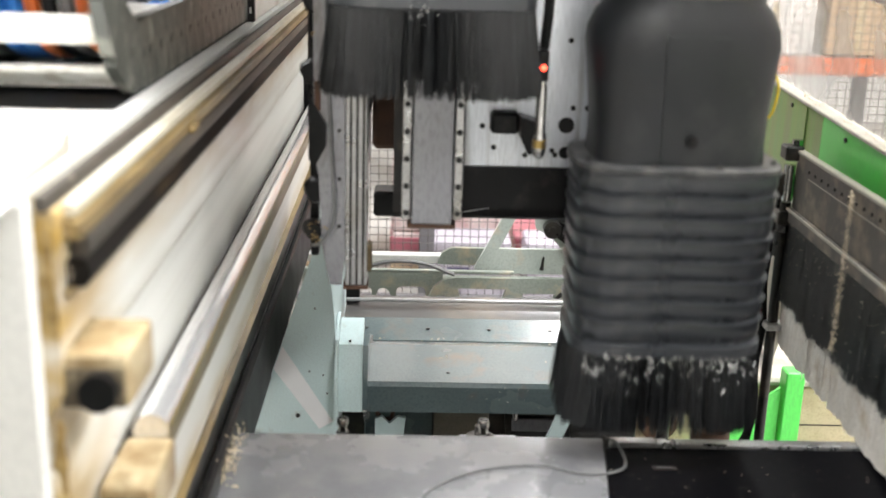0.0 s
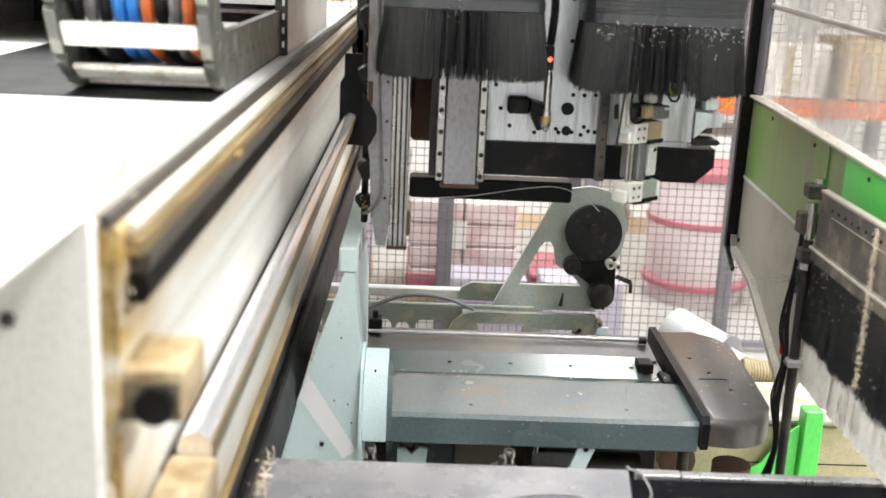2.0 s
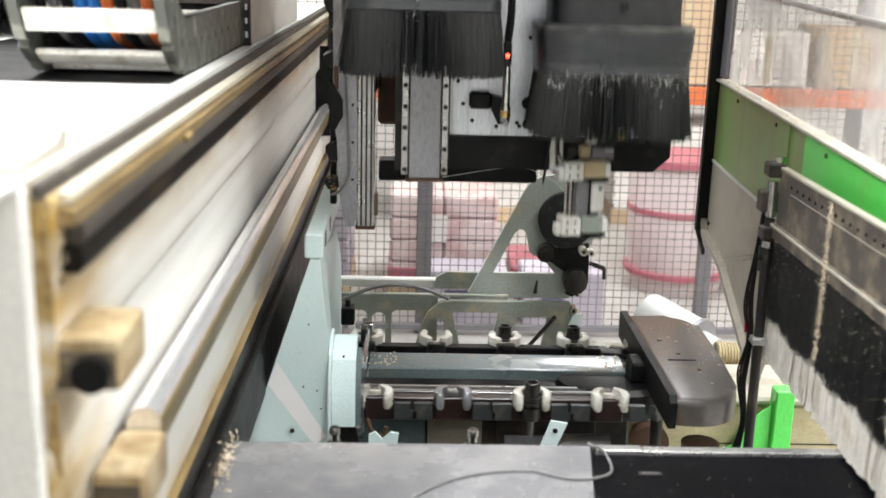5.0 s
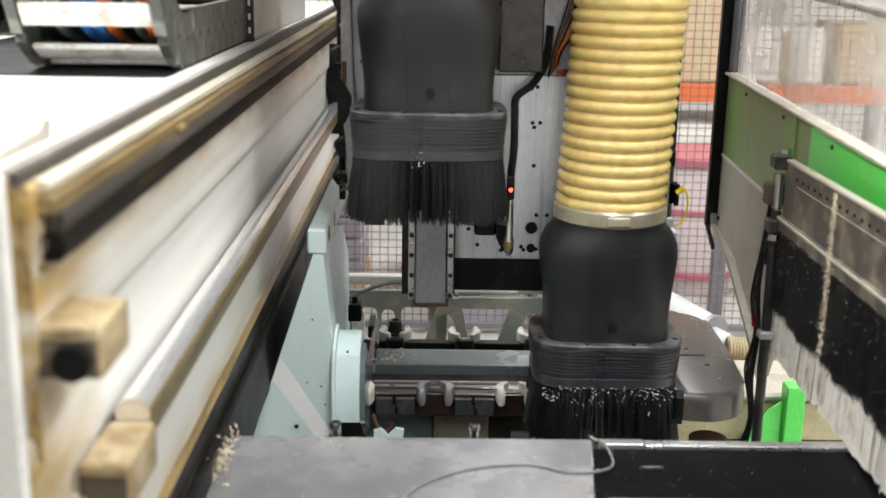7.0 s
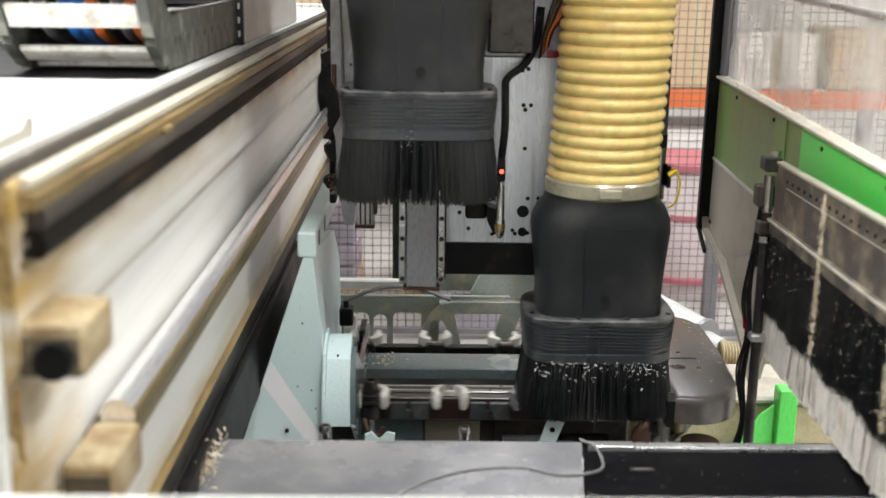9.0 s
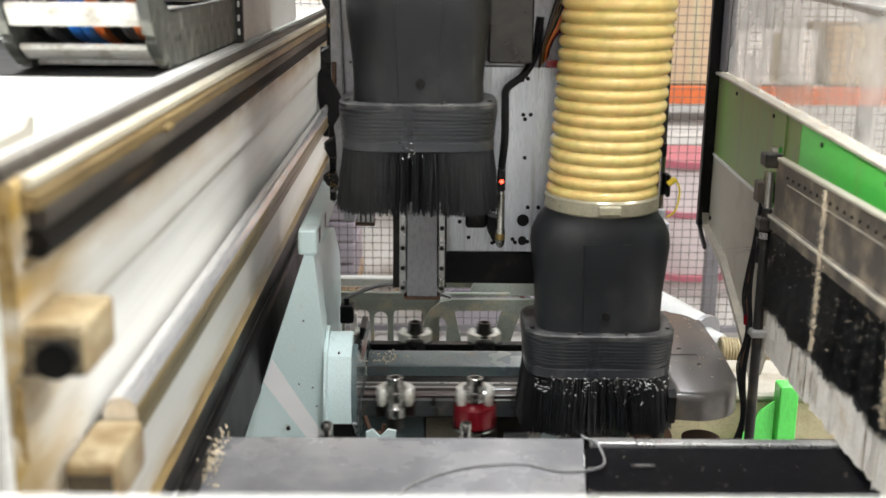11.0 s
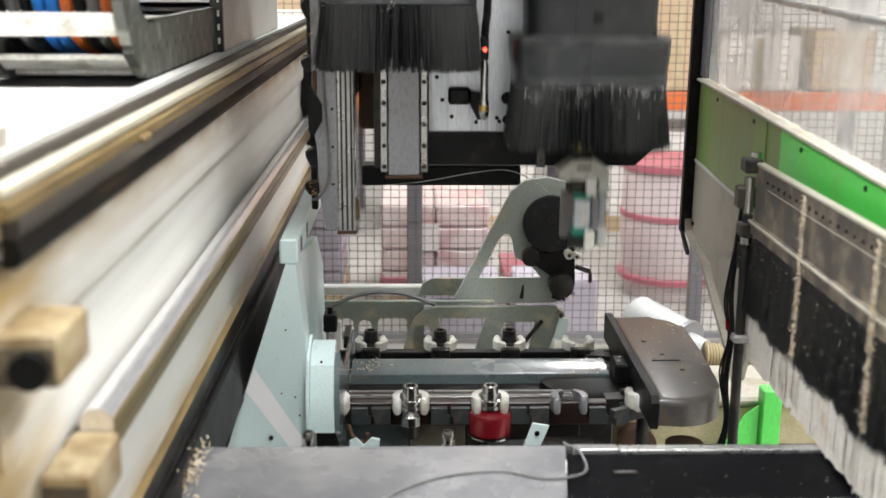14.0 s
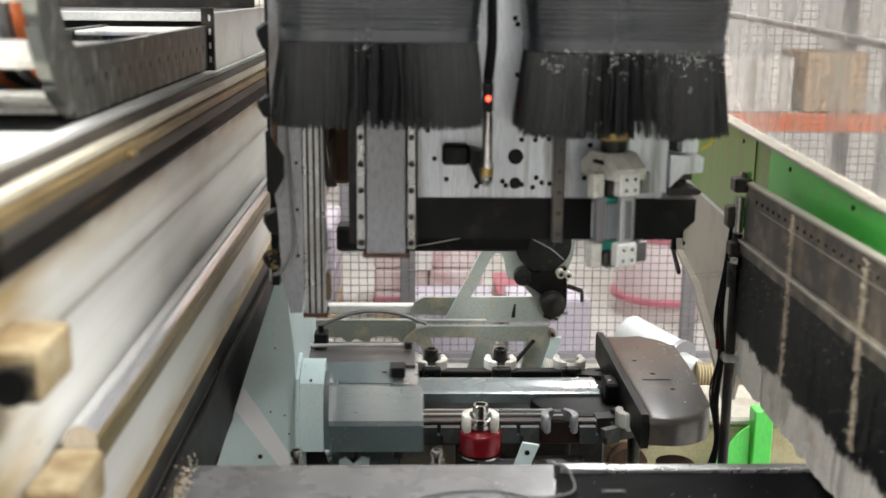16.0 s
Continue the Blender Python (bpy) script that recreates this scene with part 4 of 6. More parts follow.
    tagged(part("chips", flecks(random.Random(21), 90, lambda r: (r.choice((-0.27, 0.41)) + r.gauss(0, 0.025), 3.14 + r.gauss(0, 0.03), 0.759), 0.007), M_CHIPS, m), kind="stuff")
    # the rounded guard at the free end
    g = thing("end_guard", "rounded dark grey plastic guard with dust and slots", "machine guard")
    out = [(0.50, 2.71), (0.565, 2.70)]
    out += [(0.565 + 0.125 * math.sin(a), 2.825 - 0.125 * math.cos(a)) for a in [radians(12 * k) for k in range(1, 8)]]
    out += [(0.705, 3.05)] + [(0.61 + 0.10 * math.cos(a), 3.33 + 0.10 * math.sin(a)) for a in [radians(12 * k) for k in range(0, 8)]] + [(0.50, 3.44)]
    bm = prism(out, "z", 0.748, 0.822)
    top = [f for f in bm.faces if f.calc_center_median().z > 0.82]
    bmesh.ops.bevel(bm, geom=[e for e in top[0].edges], offset=0.022, segments=4, affect="EDGES", profile=0.5)
    part("shell", bm, M_CAP, g, smooth=40)
    part("rim", prism([(2.700, 0.742), (2.696, 0.815), (2.712, 0.832), (3.44, 0.832), (3.452, 0.815), (3.452, 0.742)], "x", 0.482, 0.502), M_BLACK, g, "black rubber rim")
    part("slot", box(0.545, 0.625, 3.005, 3.013, 0.8225, 0.8235), M_BLACK, g)
    for hx, hy in ((0.555, 3.18), (0.615, 2.93), (0.585, 3.06)):
        studs("hole", [(hx, hy, 0.8225)], 0.007, 0.0012, (0, 0, 1), M_BLACK, g)
    tagged(part("dust", flecks(random.Random(22), 40, lambda r: (r.uniform(0.52, 0.70), r.uniform(2.80, 3.35), 0.8235), 0.006), M_CHIPS, g), kind="stuff")
    part("bracket", box(0.44, 0.52, 3.10, 3.16, 0.70, 0.735, 0.003), M_DARK, g)
    part("post", rod((0.56, 3.16, 0.0), (0.56, 3.16, 0.749), 0.02, seg=12), M_DARK, g)


def slide_cover():
    """The sliding cover; its origin is at the right end of the covered run."""
    c = thing("sliding_cover", "blue grey sheet metal sliding cover over the magazine", "machine cover")
    W = 0.90
    part("front_shell", prism([(2.730, 0.722), (2.728, 0.795), (2.736, 0.806), (3.00, 0.806), (3.00, 0.800), (2.742, 0.800), (2.736, 0.722)], "x", -W, 0.0), M_BLUEGREY, c)
    part("step_plate", prism([(3.001, 0.800), (3.06, 0.792), (3.06, 0.786), (3.001, 0.786)], "x", -W, -0.012), M_BLUEGREY, c)
    part("rear_plate", prism([(3.062, 0.794), (3.20, 0.812), (3.20, 0.806), (3.062, 0.786)], "x", -W, -0.085), M_BLUEGREY, c)
    part("rear_bar", prism([(3.205, 0.800), (3.40, 0.812), (3.40, 0.780), (3.205, 0.780)], "x", -W, -0.02), M_CAP, c)
    part("end_frame", box(-0.10, -0.012, 3.04, 3.36, 0.774, 0.790, 0.002), M_ALU, c)
    part("end_block", box(-0.095, -0.050, 3.10, 3.16, 0.796, 0.826, 0.003), M_BLACK, c)
    part("push_rod", rod((-W, 3.33, 0.822), (-0.055, 3.33, 0.822), 0.0065, seg=10), M_CHROME, c, "thin bright push rod")
    part("rod_end", rod((-0.055, 3.33, 0.822), (-0.030, 3.33, 0.822), 0.012, seg=10), M_GUN, c)
    studs("screw", [(-0.83 + 0.18 * k, 3.13, 0.8045) for k in range(5)], 0.006, 0.0025, (0, 0, 1), M_DARK, c)
    studs("screw", [(-0.60 + 0.42 * k, 2.80, 0.806) for k in range(2)], 0.005, 0.002, (0, 0, 1), M_DARK, c)
    tagged(part("front_scuff", flecks(random.Random(6), 22, lambda r: (r.uniform(-0.6, -0.1), 2.727, r.uniform(0.73, 0.80)), 0.003), M_SHEET, c), kind="stuff")
    tagged(part("chips", flecks(random.Random(16), 26, lambda r: (r.choice((-0.80, -0.62, -0.3)) + r.gauss(0, 0.02), r.choice((3.04, 2.90)) + r.gauss(0, 0.01), 0.807), 0.006), M_CHIPS, c), kind="stuff")
    return c


def carrier(steel=False):
    """A gripper fork of the chain with its stepped link; origin at the tool's axis, y points out of the loop."""
    mat = M_PLATE if steel else M_WPLASTIC
    g = thing("tool_gripper", "worn grey metal tool gripper fork on the chain" if steel else "white plastic tool gripper fork on the chain", "tool gripper", group="grippers of the chain")
    for s in (-1, 1):
        pts = [(s * (0.0 + 0.052 * math.sin(a)), -0.006 - 0.050 * math.cos(a)) for a in [radians(20 + 15 * k) for k in range(8)]]
        inn = [(s * (0.0 + 0.035 * math.sin(a)), -0.006 - 0.034 * math.cos(a)) for a in [radians(125 - 15 * k) for k in range(8)]]
        jaw = prism(pts + inn, "z", -0.022, 0.022)
        bmesh.ops.bevel(jaw, geom=[e for e in jaw.edges if abs(e.verts[0].co.z - e.verts[1].co.z) < 1e-5], offset=0.004, segments=2, affect="EDGES", profile=0.5)
        part("jaw", jaw, mat, g)
        part("jaw_tip", lathe([(0.006, -0.025), (0.0105, -0.020), (0.0115, 0.0), (0.0105, 0.020), (0.006, 0.025)], 12, centre=(s * 0.037, 0.020, 0)), mat, g, smooth=50)
        z = -0.038
        part("link_plate", prism([(s * 0.056, -0.060), (s * 0.104 - 0.004, -0.060), (s * 0.104 - 0.004, z), (s * 0.104 + 0.004, z), (s * 0.104 + 0.004, -0.015), (s * 0.056, -0.015)], "y", -0.014, 0.006), M_LINK, g, "blue grey chain link plate")
    part("link_web", box(-0.0555, 0.0555, -0.040, -0.034, -0.060, -0.015), M_LINK, g)
    part("carrier_block", box(-0.030, 0.030, -0.075, -0.044, -0.035, 0.010, 0.004), M_GUN, g)
    part("carrier_arm", box(-0.016, 0.016, -0.052, -0.030, -0.006, 0.006), mat, g)
    return g


def tool(style):
    """A taper tool holder; origin at the gripping flange."""
    names = {"dark": "black oxide steel tool holder in the chain", "bright": "polished steel collet tool holder in the chain", "red": "steel holder with a wine red cutter body"}
    t = thing("tool_holder", names[style], "tool holder", group="tool holders in the chain")
    m = M_GUN if style == "dark" else M_NICKEL
    part("taper", lathe([(0.024, 0.014), (0.021, 0.05), (0.019, 0.052), (0.014, 0.052), (0.012, 0.030)], 22), m, t, smooth=30)
    part("flange", lathe([(0.025, -0.016), (0.0315, -0.013), (0.0315, -0.004), (0.027, -0.001), (0.027, 0.003), (0.0315, 0.006), (0.0315, 0.013), (0.025, 0.0145)], 24), m, t, smooth=30)
    studs("drive_bolt", [(0, 0, 0.040)], 0.008, 0.004, (0, 0, 1), M_GUN, t)
    if style == "red":
        part("cutter_body", lathe([(0.040, -0.085), (0.058, -0.082), (0.060, -0.030), (0.056, -0.024), (0.030, -0.018)], 28), M_RED, t, "wine red lacquered cutter body", smooth=40)
        part("cutter_rim", lathe([(0.050, -0.094), (0.061, -0.092), (0.061, -0.086), (0.050, -0.0855)], 28), M_NICKEL, t)
    elif style == "bright":
        part("collet_nut", lathe([(0.022, -0.064), (0.030, -0.060), (0.031, -0.034), (0.028, -0.030), (0.024, -0.017)], 24), M_NICKEL, t, smooth=30)
        part("shank", lathe([(0.010, -0.10), (0.022, -0.098), (0.022, -0.065)], 18), M_GUN, t)
    else:
        part("collet_nut", lathe([(0.020, -0.060), (0.026, -0.056), (0.027, -0.020), (0.022, -0.017)], 20), M_GUN, t, smooth=30)
        part("shank", lathe([(0.008, -0.11), (0.009, -0.061)], 12), M_NICKEL, t)
    return t


magazine()
COVER = slide_cover()
WHITE_FORK, STEEL_FORK = carrier(), carrier(True)
GRIPPERS = [WHITE_FORK, STEEL_FORK]
for i in range(2, 23):
    GRIPPERS.append(copy_thing(STEEL_FORK if i in (12, 21) else WHITE_FORK, pose(0, 0, 0)))
TOOLS = {}
for style, ids in (("dark", (2, 7, 8, 17, 18, 19)), ("bright", (10,)), ("red", (11,))):
    first = None
    for i in ids:
        first = tool(style) if first is None else first
        TOOLS[i] = first if first not in TOOLS.values() else copy_thing(first, pose(0, 0, 0))


# ---------------------------------------------------------------- gantry, head, hoods
def gantry_column():
    """The vertical slide at the rail, at its far stand."""
    g = thing("gantry_column", "grey gantry column plate with cables and rail bearings", "gantry column")
    part("plate", prism([(-0.375, 1.95), (-0.320, 1.95), (-0.318, 1.33), (-0.325, 1.272), (-0.350, 1.272), (-0.366, 1.36), (-0.372, 1.50), (-0.382, 1.56), (-0.382, 1.95)], "y", 2.70, 2.725), M_PLATE, g, "grey column plate")
    part("profile", box(-0.318, -0.272, 2.695, 2.76, 1.272, 2.2, 0.003), M_ALU, g, "aluminium slide profile")
    for k in range(3):
        part("groove", box(-0.309 + 0.013 * k, -0.304 + 0.013 * k, 2.692, 2.6955, 1.275, 2.2), M_DARK, g)
    part("foot_bumper", box(-0.285, -0.262, 2.70, 2.74, 1.30, 1.36, 0.004), M_BROWN, g)
    part("base_plate", box(-0.322, -0.27, 2.70, 2.76, 1.262, 1.271), M_RUST, g)
    part("bearing_block", box(-0.560, -0.44, 4.596, 5.30, 1.23, 1.36, 0.01), M_BLACK, g, "black rail bearing block")
    part("bearing_wiper", prism([(-0.600, 1.40), (-0.578, 1.22), (-0.43, 1.22), (-0.40, 1.30), (-0.43, 1.60), (-0.592, 1.60)], "y", 4.56, 4.595), M_BLACK, g, "black scraper of the rail carriage")
    part("bearing_block", box(-0.565, -0.44, 5.00, 5.30, 1.56, 1.68, 0.01), M_BLACK, g)
    part("carriage_plate", box(-0.55, -0.40, 5.0, 5.45, 1.15, 2.3, 0.006), M_DARK, g)
    part("greasy_edge", box(-0.394, -0.376, 2.745, 2.78, 1.32, 2.14, 0.006, seg=2), M_BLACK, g, "dark greasy carriage edge")
    part("rail_scraper", prism([(-0.392, 1.540), (-0.378, 1.530), (-0.356, 1.570), (-0.356, 1.612), (-0.378, 1.650), (-0.392, 1.665)], "y", 2.690, 2.744), M_BLACK, g, "black rail scraper plate")
    part("resin_lump", flecks(random.Random(41), 22, lambda r: (-0.382 + r.gauss(0, 0.006), 2.70 - 0.004 * r.random(), r.choice((1.38, 1.40, 1.80)) + r.gauss(0, 0.008)), 0.008), M_SMEAR, g)
    for z, hh, dx in ((1.385, 0.040, 0.030), (1.470, 0.055, 0.034), (1.715, 0.05, 0.028), (1.86, 0.06, 0.03)):
        part("rail_lug", loft([[(-0.414 + dx + (0.024 + 0.004 * math.sin(3 * w)) * q * math.cos(w), y, z + hh / 2 * q * math.sin(w)) for w in [radians(30 * k) for k in range(12)]] for y, q in ((2.744, 1.0), (2.715, 1.0), (2.705, 0.8))]), M_BLACK, g)
    part("rusty_clip", box(-0.380, -0.368, 2.694, 2.6995, 1.64, 1.70, 0.002), M_RUST, g)
    part("cable", tube([(-0.36, 2.69, 1.95), (-0.352, 2.69, 1.7), (-0.345, 2.69, 1.55), (-0.34, 2.685, 1.42), (-0.365, 2.68, 1.37), (-0.385, 2.69, 1.36)], 0.004, 6), M_GREYCABLE, g)
    studs("bolt", [(-0.33, 2.70, 1.90 - 0.10 * k) for k in range(6)], 0.004, -0.004, (0, 1, 0), M_DARK, g)
    part("rear_duct", box(-0.27, 0.200, 3.02, 3.10, 1.335, 1.395, 0.006), M_BLACK, g, "black cable duct")
    part("thin_wire", tube([(-0.27, 3.0, 1.335), (-0.10, 3.0, 1.35), (0.06, 3.0, 1.378), (0.16, 3.0, 1.385), (0.24, 3.0, 1.352), (0.28, 3.0, 1.32)], 0.0015, 5), M_SHEET, g)
    part("brown_casting", box(-0.272, -0.12, 2.93, 3.0, 1.515, 1.9, 0.01), M_RUST, g, "rust-brown casting behind the slide")
    part("top_frame", box(-0.56, 0.75, 3.12, 3.40, 1.95, 2.5, 0.01), M_PLATE, g)
    # Assumed housing, out of view, sized to shade the table and magazine.
    part("head_housing", box(-0.60, 0.80, 2.10, 3.45, 2.66, 3.30, 0.02), M_PLATE, g, "assumed unseen housing over the spindles, sized to cast shade")
    part("frame_arm", box(-0.40, -0.27, 2.78, 3.2, 1.62, 2.3, 0.006), M_DARK, g)
    # Unseen box on an arm, added to keep the left lamp off the brush panel.
    part("carriage_housing", box(-0.75, -0.15, 2.05, 2.6, 2.35, 3.0, 0.02), M_PLATE, g)
    part("housing_arm", box(-0.55, -0.42, 2.601, 5.4, 2.36, 2.50, 0.01), M_DARK, g)
    part("cross_arm", box(-0.40, -0.30, 3.2, 5.45, 1.98, 2.3, 0.01), M_DARK, g)
    return g


def machine_head():
    """Back plate with cover box, bar and sensor; it rides up and down on the gantry."""
    h = thing("machine_head", "machined aluminium head plate with cover box and sensor", "machine head")
    part("back_plate", box(-0.10, 0.43, 2.895, 2.93, 1.515, 2.02, 0.003), M_STEEL, h, "brushed aluminium back plate with bores")
    part("rear_block", box(-0.12, 0.50, 2.931, 3.02, 1.55, 2.4), M_DARK, h)
    part("upper_plate", box(-0.10, 0.20, 2.87, 2.895, 2.021, 2.40, 0.003), M_PLATE, h)
    part("black_bar", prism([(-0.105, 1.425), (-0.10, 1.513), (0.505, 1.513), (0.505, 1.465), (0.46, 1.423)], "y", 2.90, 3.0), M_BLACK, h, "matt black cross bar")
    part("cover_box", box(-0.202, -0.120, 2.80, 2.845, 1.414, 1.96, 0.003), M_PLATE, h, "grey anodised cover box")
    part("flange", box(-0.222, -0.204, 2.815, 2.85, 1.42, 1.96, 0.002), M_ALU, h)
    part("flange", box(-0.118, -0.100, 2.815, 2.85, 1.42, 1.96, 0.002), M_ALU, h)
    part("box_side", box(-0.240, -0.096, 2.851, 2.92, 1.425, 1.98), M_DARK, h)
    part("box_foot", box(-0.210, -0.112, 2.805, 2.85, 1.404, 1.4135, 0.002), M_RUST, h)
    for x in (-0.213, -0.109):
        for k in range(9):
            part("bolt_head", lathe([(0.0062, 0.0), (0.0062, 0.005), (0.004, 0.006)], 8), M_DARK, h, at=pose(x, 2.815, 1.435 + 0.055 * k, 90))
    for x, z, r in ((0.112, 1.605, 0.0165), (0.112, 1.548, 0.0125)):
        part("bore", lathe([(r, 0.0), (r, 0.003)], 20), M_BLACK, h, at=pose(x, 2.895, z, 90))
    for x, z in ((0.105, 1.893), (0.125, 1.893), (0.110, 1.881), (0.112, 1.777), (0.100, 1.984), (0.115, 1.988), (0.124, 1.641), (0.153, 1.641), (0.182, 1.643), (0.126, 1.545), (0.150, 1.539), (0.157, 1.560), (0.169, 1.549), (0.186, 1.547), (0.300, 1.551), (0.270, 1.63), (0.030, 1.541), (-0.035, 1.556), (-0.060, 1.60), (0.085, 1.552), (0.092, 1.543), (-0.075, 1.66), (0.30, 1.64), (0.26, 1.56)):
        part("screw_hole", lathe([(0.0056, 0.0), (0.0056, 0.002)], 10), M_BLACK, h, at=pose(x, 2.895, z, 90))
    part("hose_fitting", prism([(0.013, 1.59), (0.03, 1.555), (0.055, 1.56), (0.05, 1.62), (0.013, 1.63)], "y", 2.83, 2.894), M_BLACK, h)
    part("hose_fitting", box(-0.045, 0.012, 2.85, 2.894, 1.592, 1.635, 0.006), M_BLACK, h)
    part("right_block", box(0.322, 0.426, 2.835, 2.894, 1.538, 1.80, 0.003), M_STEEL, h, "bright side block of the head plate")
    part("block_slot", box(0.336, 0.341, 2.833, 2.8349, 1.60, 1.72), M_PLATE, h)
    part("bracket", prism([(0.4265, 1.552), (0.455, 1.580), (0.494, 1.584), (0.497, 1.614), (0.4265, 1.620)], "y", 2.82, 2.89), M_STEEL, h, "bright bracket")
    part("bracket_foot", prism([(0.4265, 1.534), (0.488, 1.536), (0.496, 1.543), (0.488, 1.550), (0.4265, 1.5515)], "y", 2.82, 2.89), M_DARK, h)
    part("limit_switch", box(0.484, 0.496, 2.83, 2.87, 1.685, 1.745, 0.003), M_BLACK, h)
    part("piston_cap", rod((0.470, 2.86, 1.79), (0.470, 2.86, 1.825), 0.016, seg=14), M_BLACK, h)
    part("piston_foot", box(0.452, 0.488, 2.84, 2.88, 1.622, 1.650, 0.003), M_STEEL, h)
    part("yellow_plug", rod((0.488, 2.83, 1.72), (0.508, 2.83, 1.735), 0.008, seg=8), M_YELLOW, h)
    part("yellow_wire", tube([(0.508, 2.83, 1.735), (0.52, 2.83, 1.70), (0.512, 2.83, 1.65), (0.49, 2.83, 1.63)], 0.0028, 6), M_YELLOW, h)
    part("piston", rod((0.470, 2.86, 1.65), (0.470, 2.86, 1.79), 0.014, seg=14), M_NICKEL, h)
    part("slide_rail", box(0.425, 0.447, 2.80, 2.84, 1.65, 2.3, 0.002), M_DARK, h)
    part("column", box(0.190, 0.214, 2.86, 2.894, 1.425, 2.0, 0.003), M_CAP, h, "oily dark slide rail")
    studs("slide_bolt", [(0.202, 2.86, 1.445 + 0.045 * k) for k in range(10)], 0.0055, -0.003, (0, 1, 0), M_GUN, h)
    # the sensor probe with its red light and black cable
    part("probe", lathe([(0.004, 1.566), (0.010, 1.573), (0.0125, 1.583), (0.0125, 1.613), (0.010, 1.618), (0.010, 1.70), (0.007, 1.715)], 16, centre=(0.041, 2.745, 0)), M_NICKEL, h, "slim steel sensor probe", smooth=30)
    part("probe_ring", lathe([(0.0132, 1.588), (0.0132, 1.604)], 16, centre=(0.041, 2.745, 0)), M_BRASS, h)
    part("sensor_body", box(0.031, 0.051, 2.735, 2.755, 1.716, 1.775, 0.003), M_BLACK, h)
    part("red_light", lathe([(0.0055, 0.0), (0.005, 0.003), (0.002, 0.005)], 12), M_LED, h, "glowing red indicator light", at=pose(0.041, 2.735, 1.742, 90))
    part("sensor_bracket", box(0.036, 0.046, 2.755, 2.895, 1.69, 1.71), M_DARK, h)
    part("sensor_cable", tube([(0.041, 2.75, 1.775), (0.048, 2.76, 1.85), (0.050, 2.80, 1.93), (0.055, 2.82, 1.97), (0.10, 2.84, 2.005), (0.13, 2.86, 2.06), (0.14, 2.86, 2.15)], 0.010, 8), M_BLACK, h, "black corrugated sensor cable")
    part("valve_box", box(0.005, 0.118, 2.80, 2.87, 2.035, 2.35, 0.004), M_GUN, h)
    for k, m in enumerate((M_BLACK, M_RUST, M_BRASS, M_BLACK, M_ORANGE, M_BRASS, M_RED, M_BLACK)):
        part("wire", tube([(0.138 + 0.003 * k, 2.845, 2.02 + 0.004 * k), (0.142 + 0.004 * k, 2.83, 2.07 + 0.003 * k), (0.158 + 0.006 * k, 2.84, 2.13), (0.185 + 0.008 * k, 2.855, 2.22), (0.20 + 0.008 * k, 2.86, 2.32)], 0.0023, 5), m, h)
    part("red_plug", box(0.158, 0.188, 2.84, 2.87, 2.022, 2.040), M_RED, h)
    return h


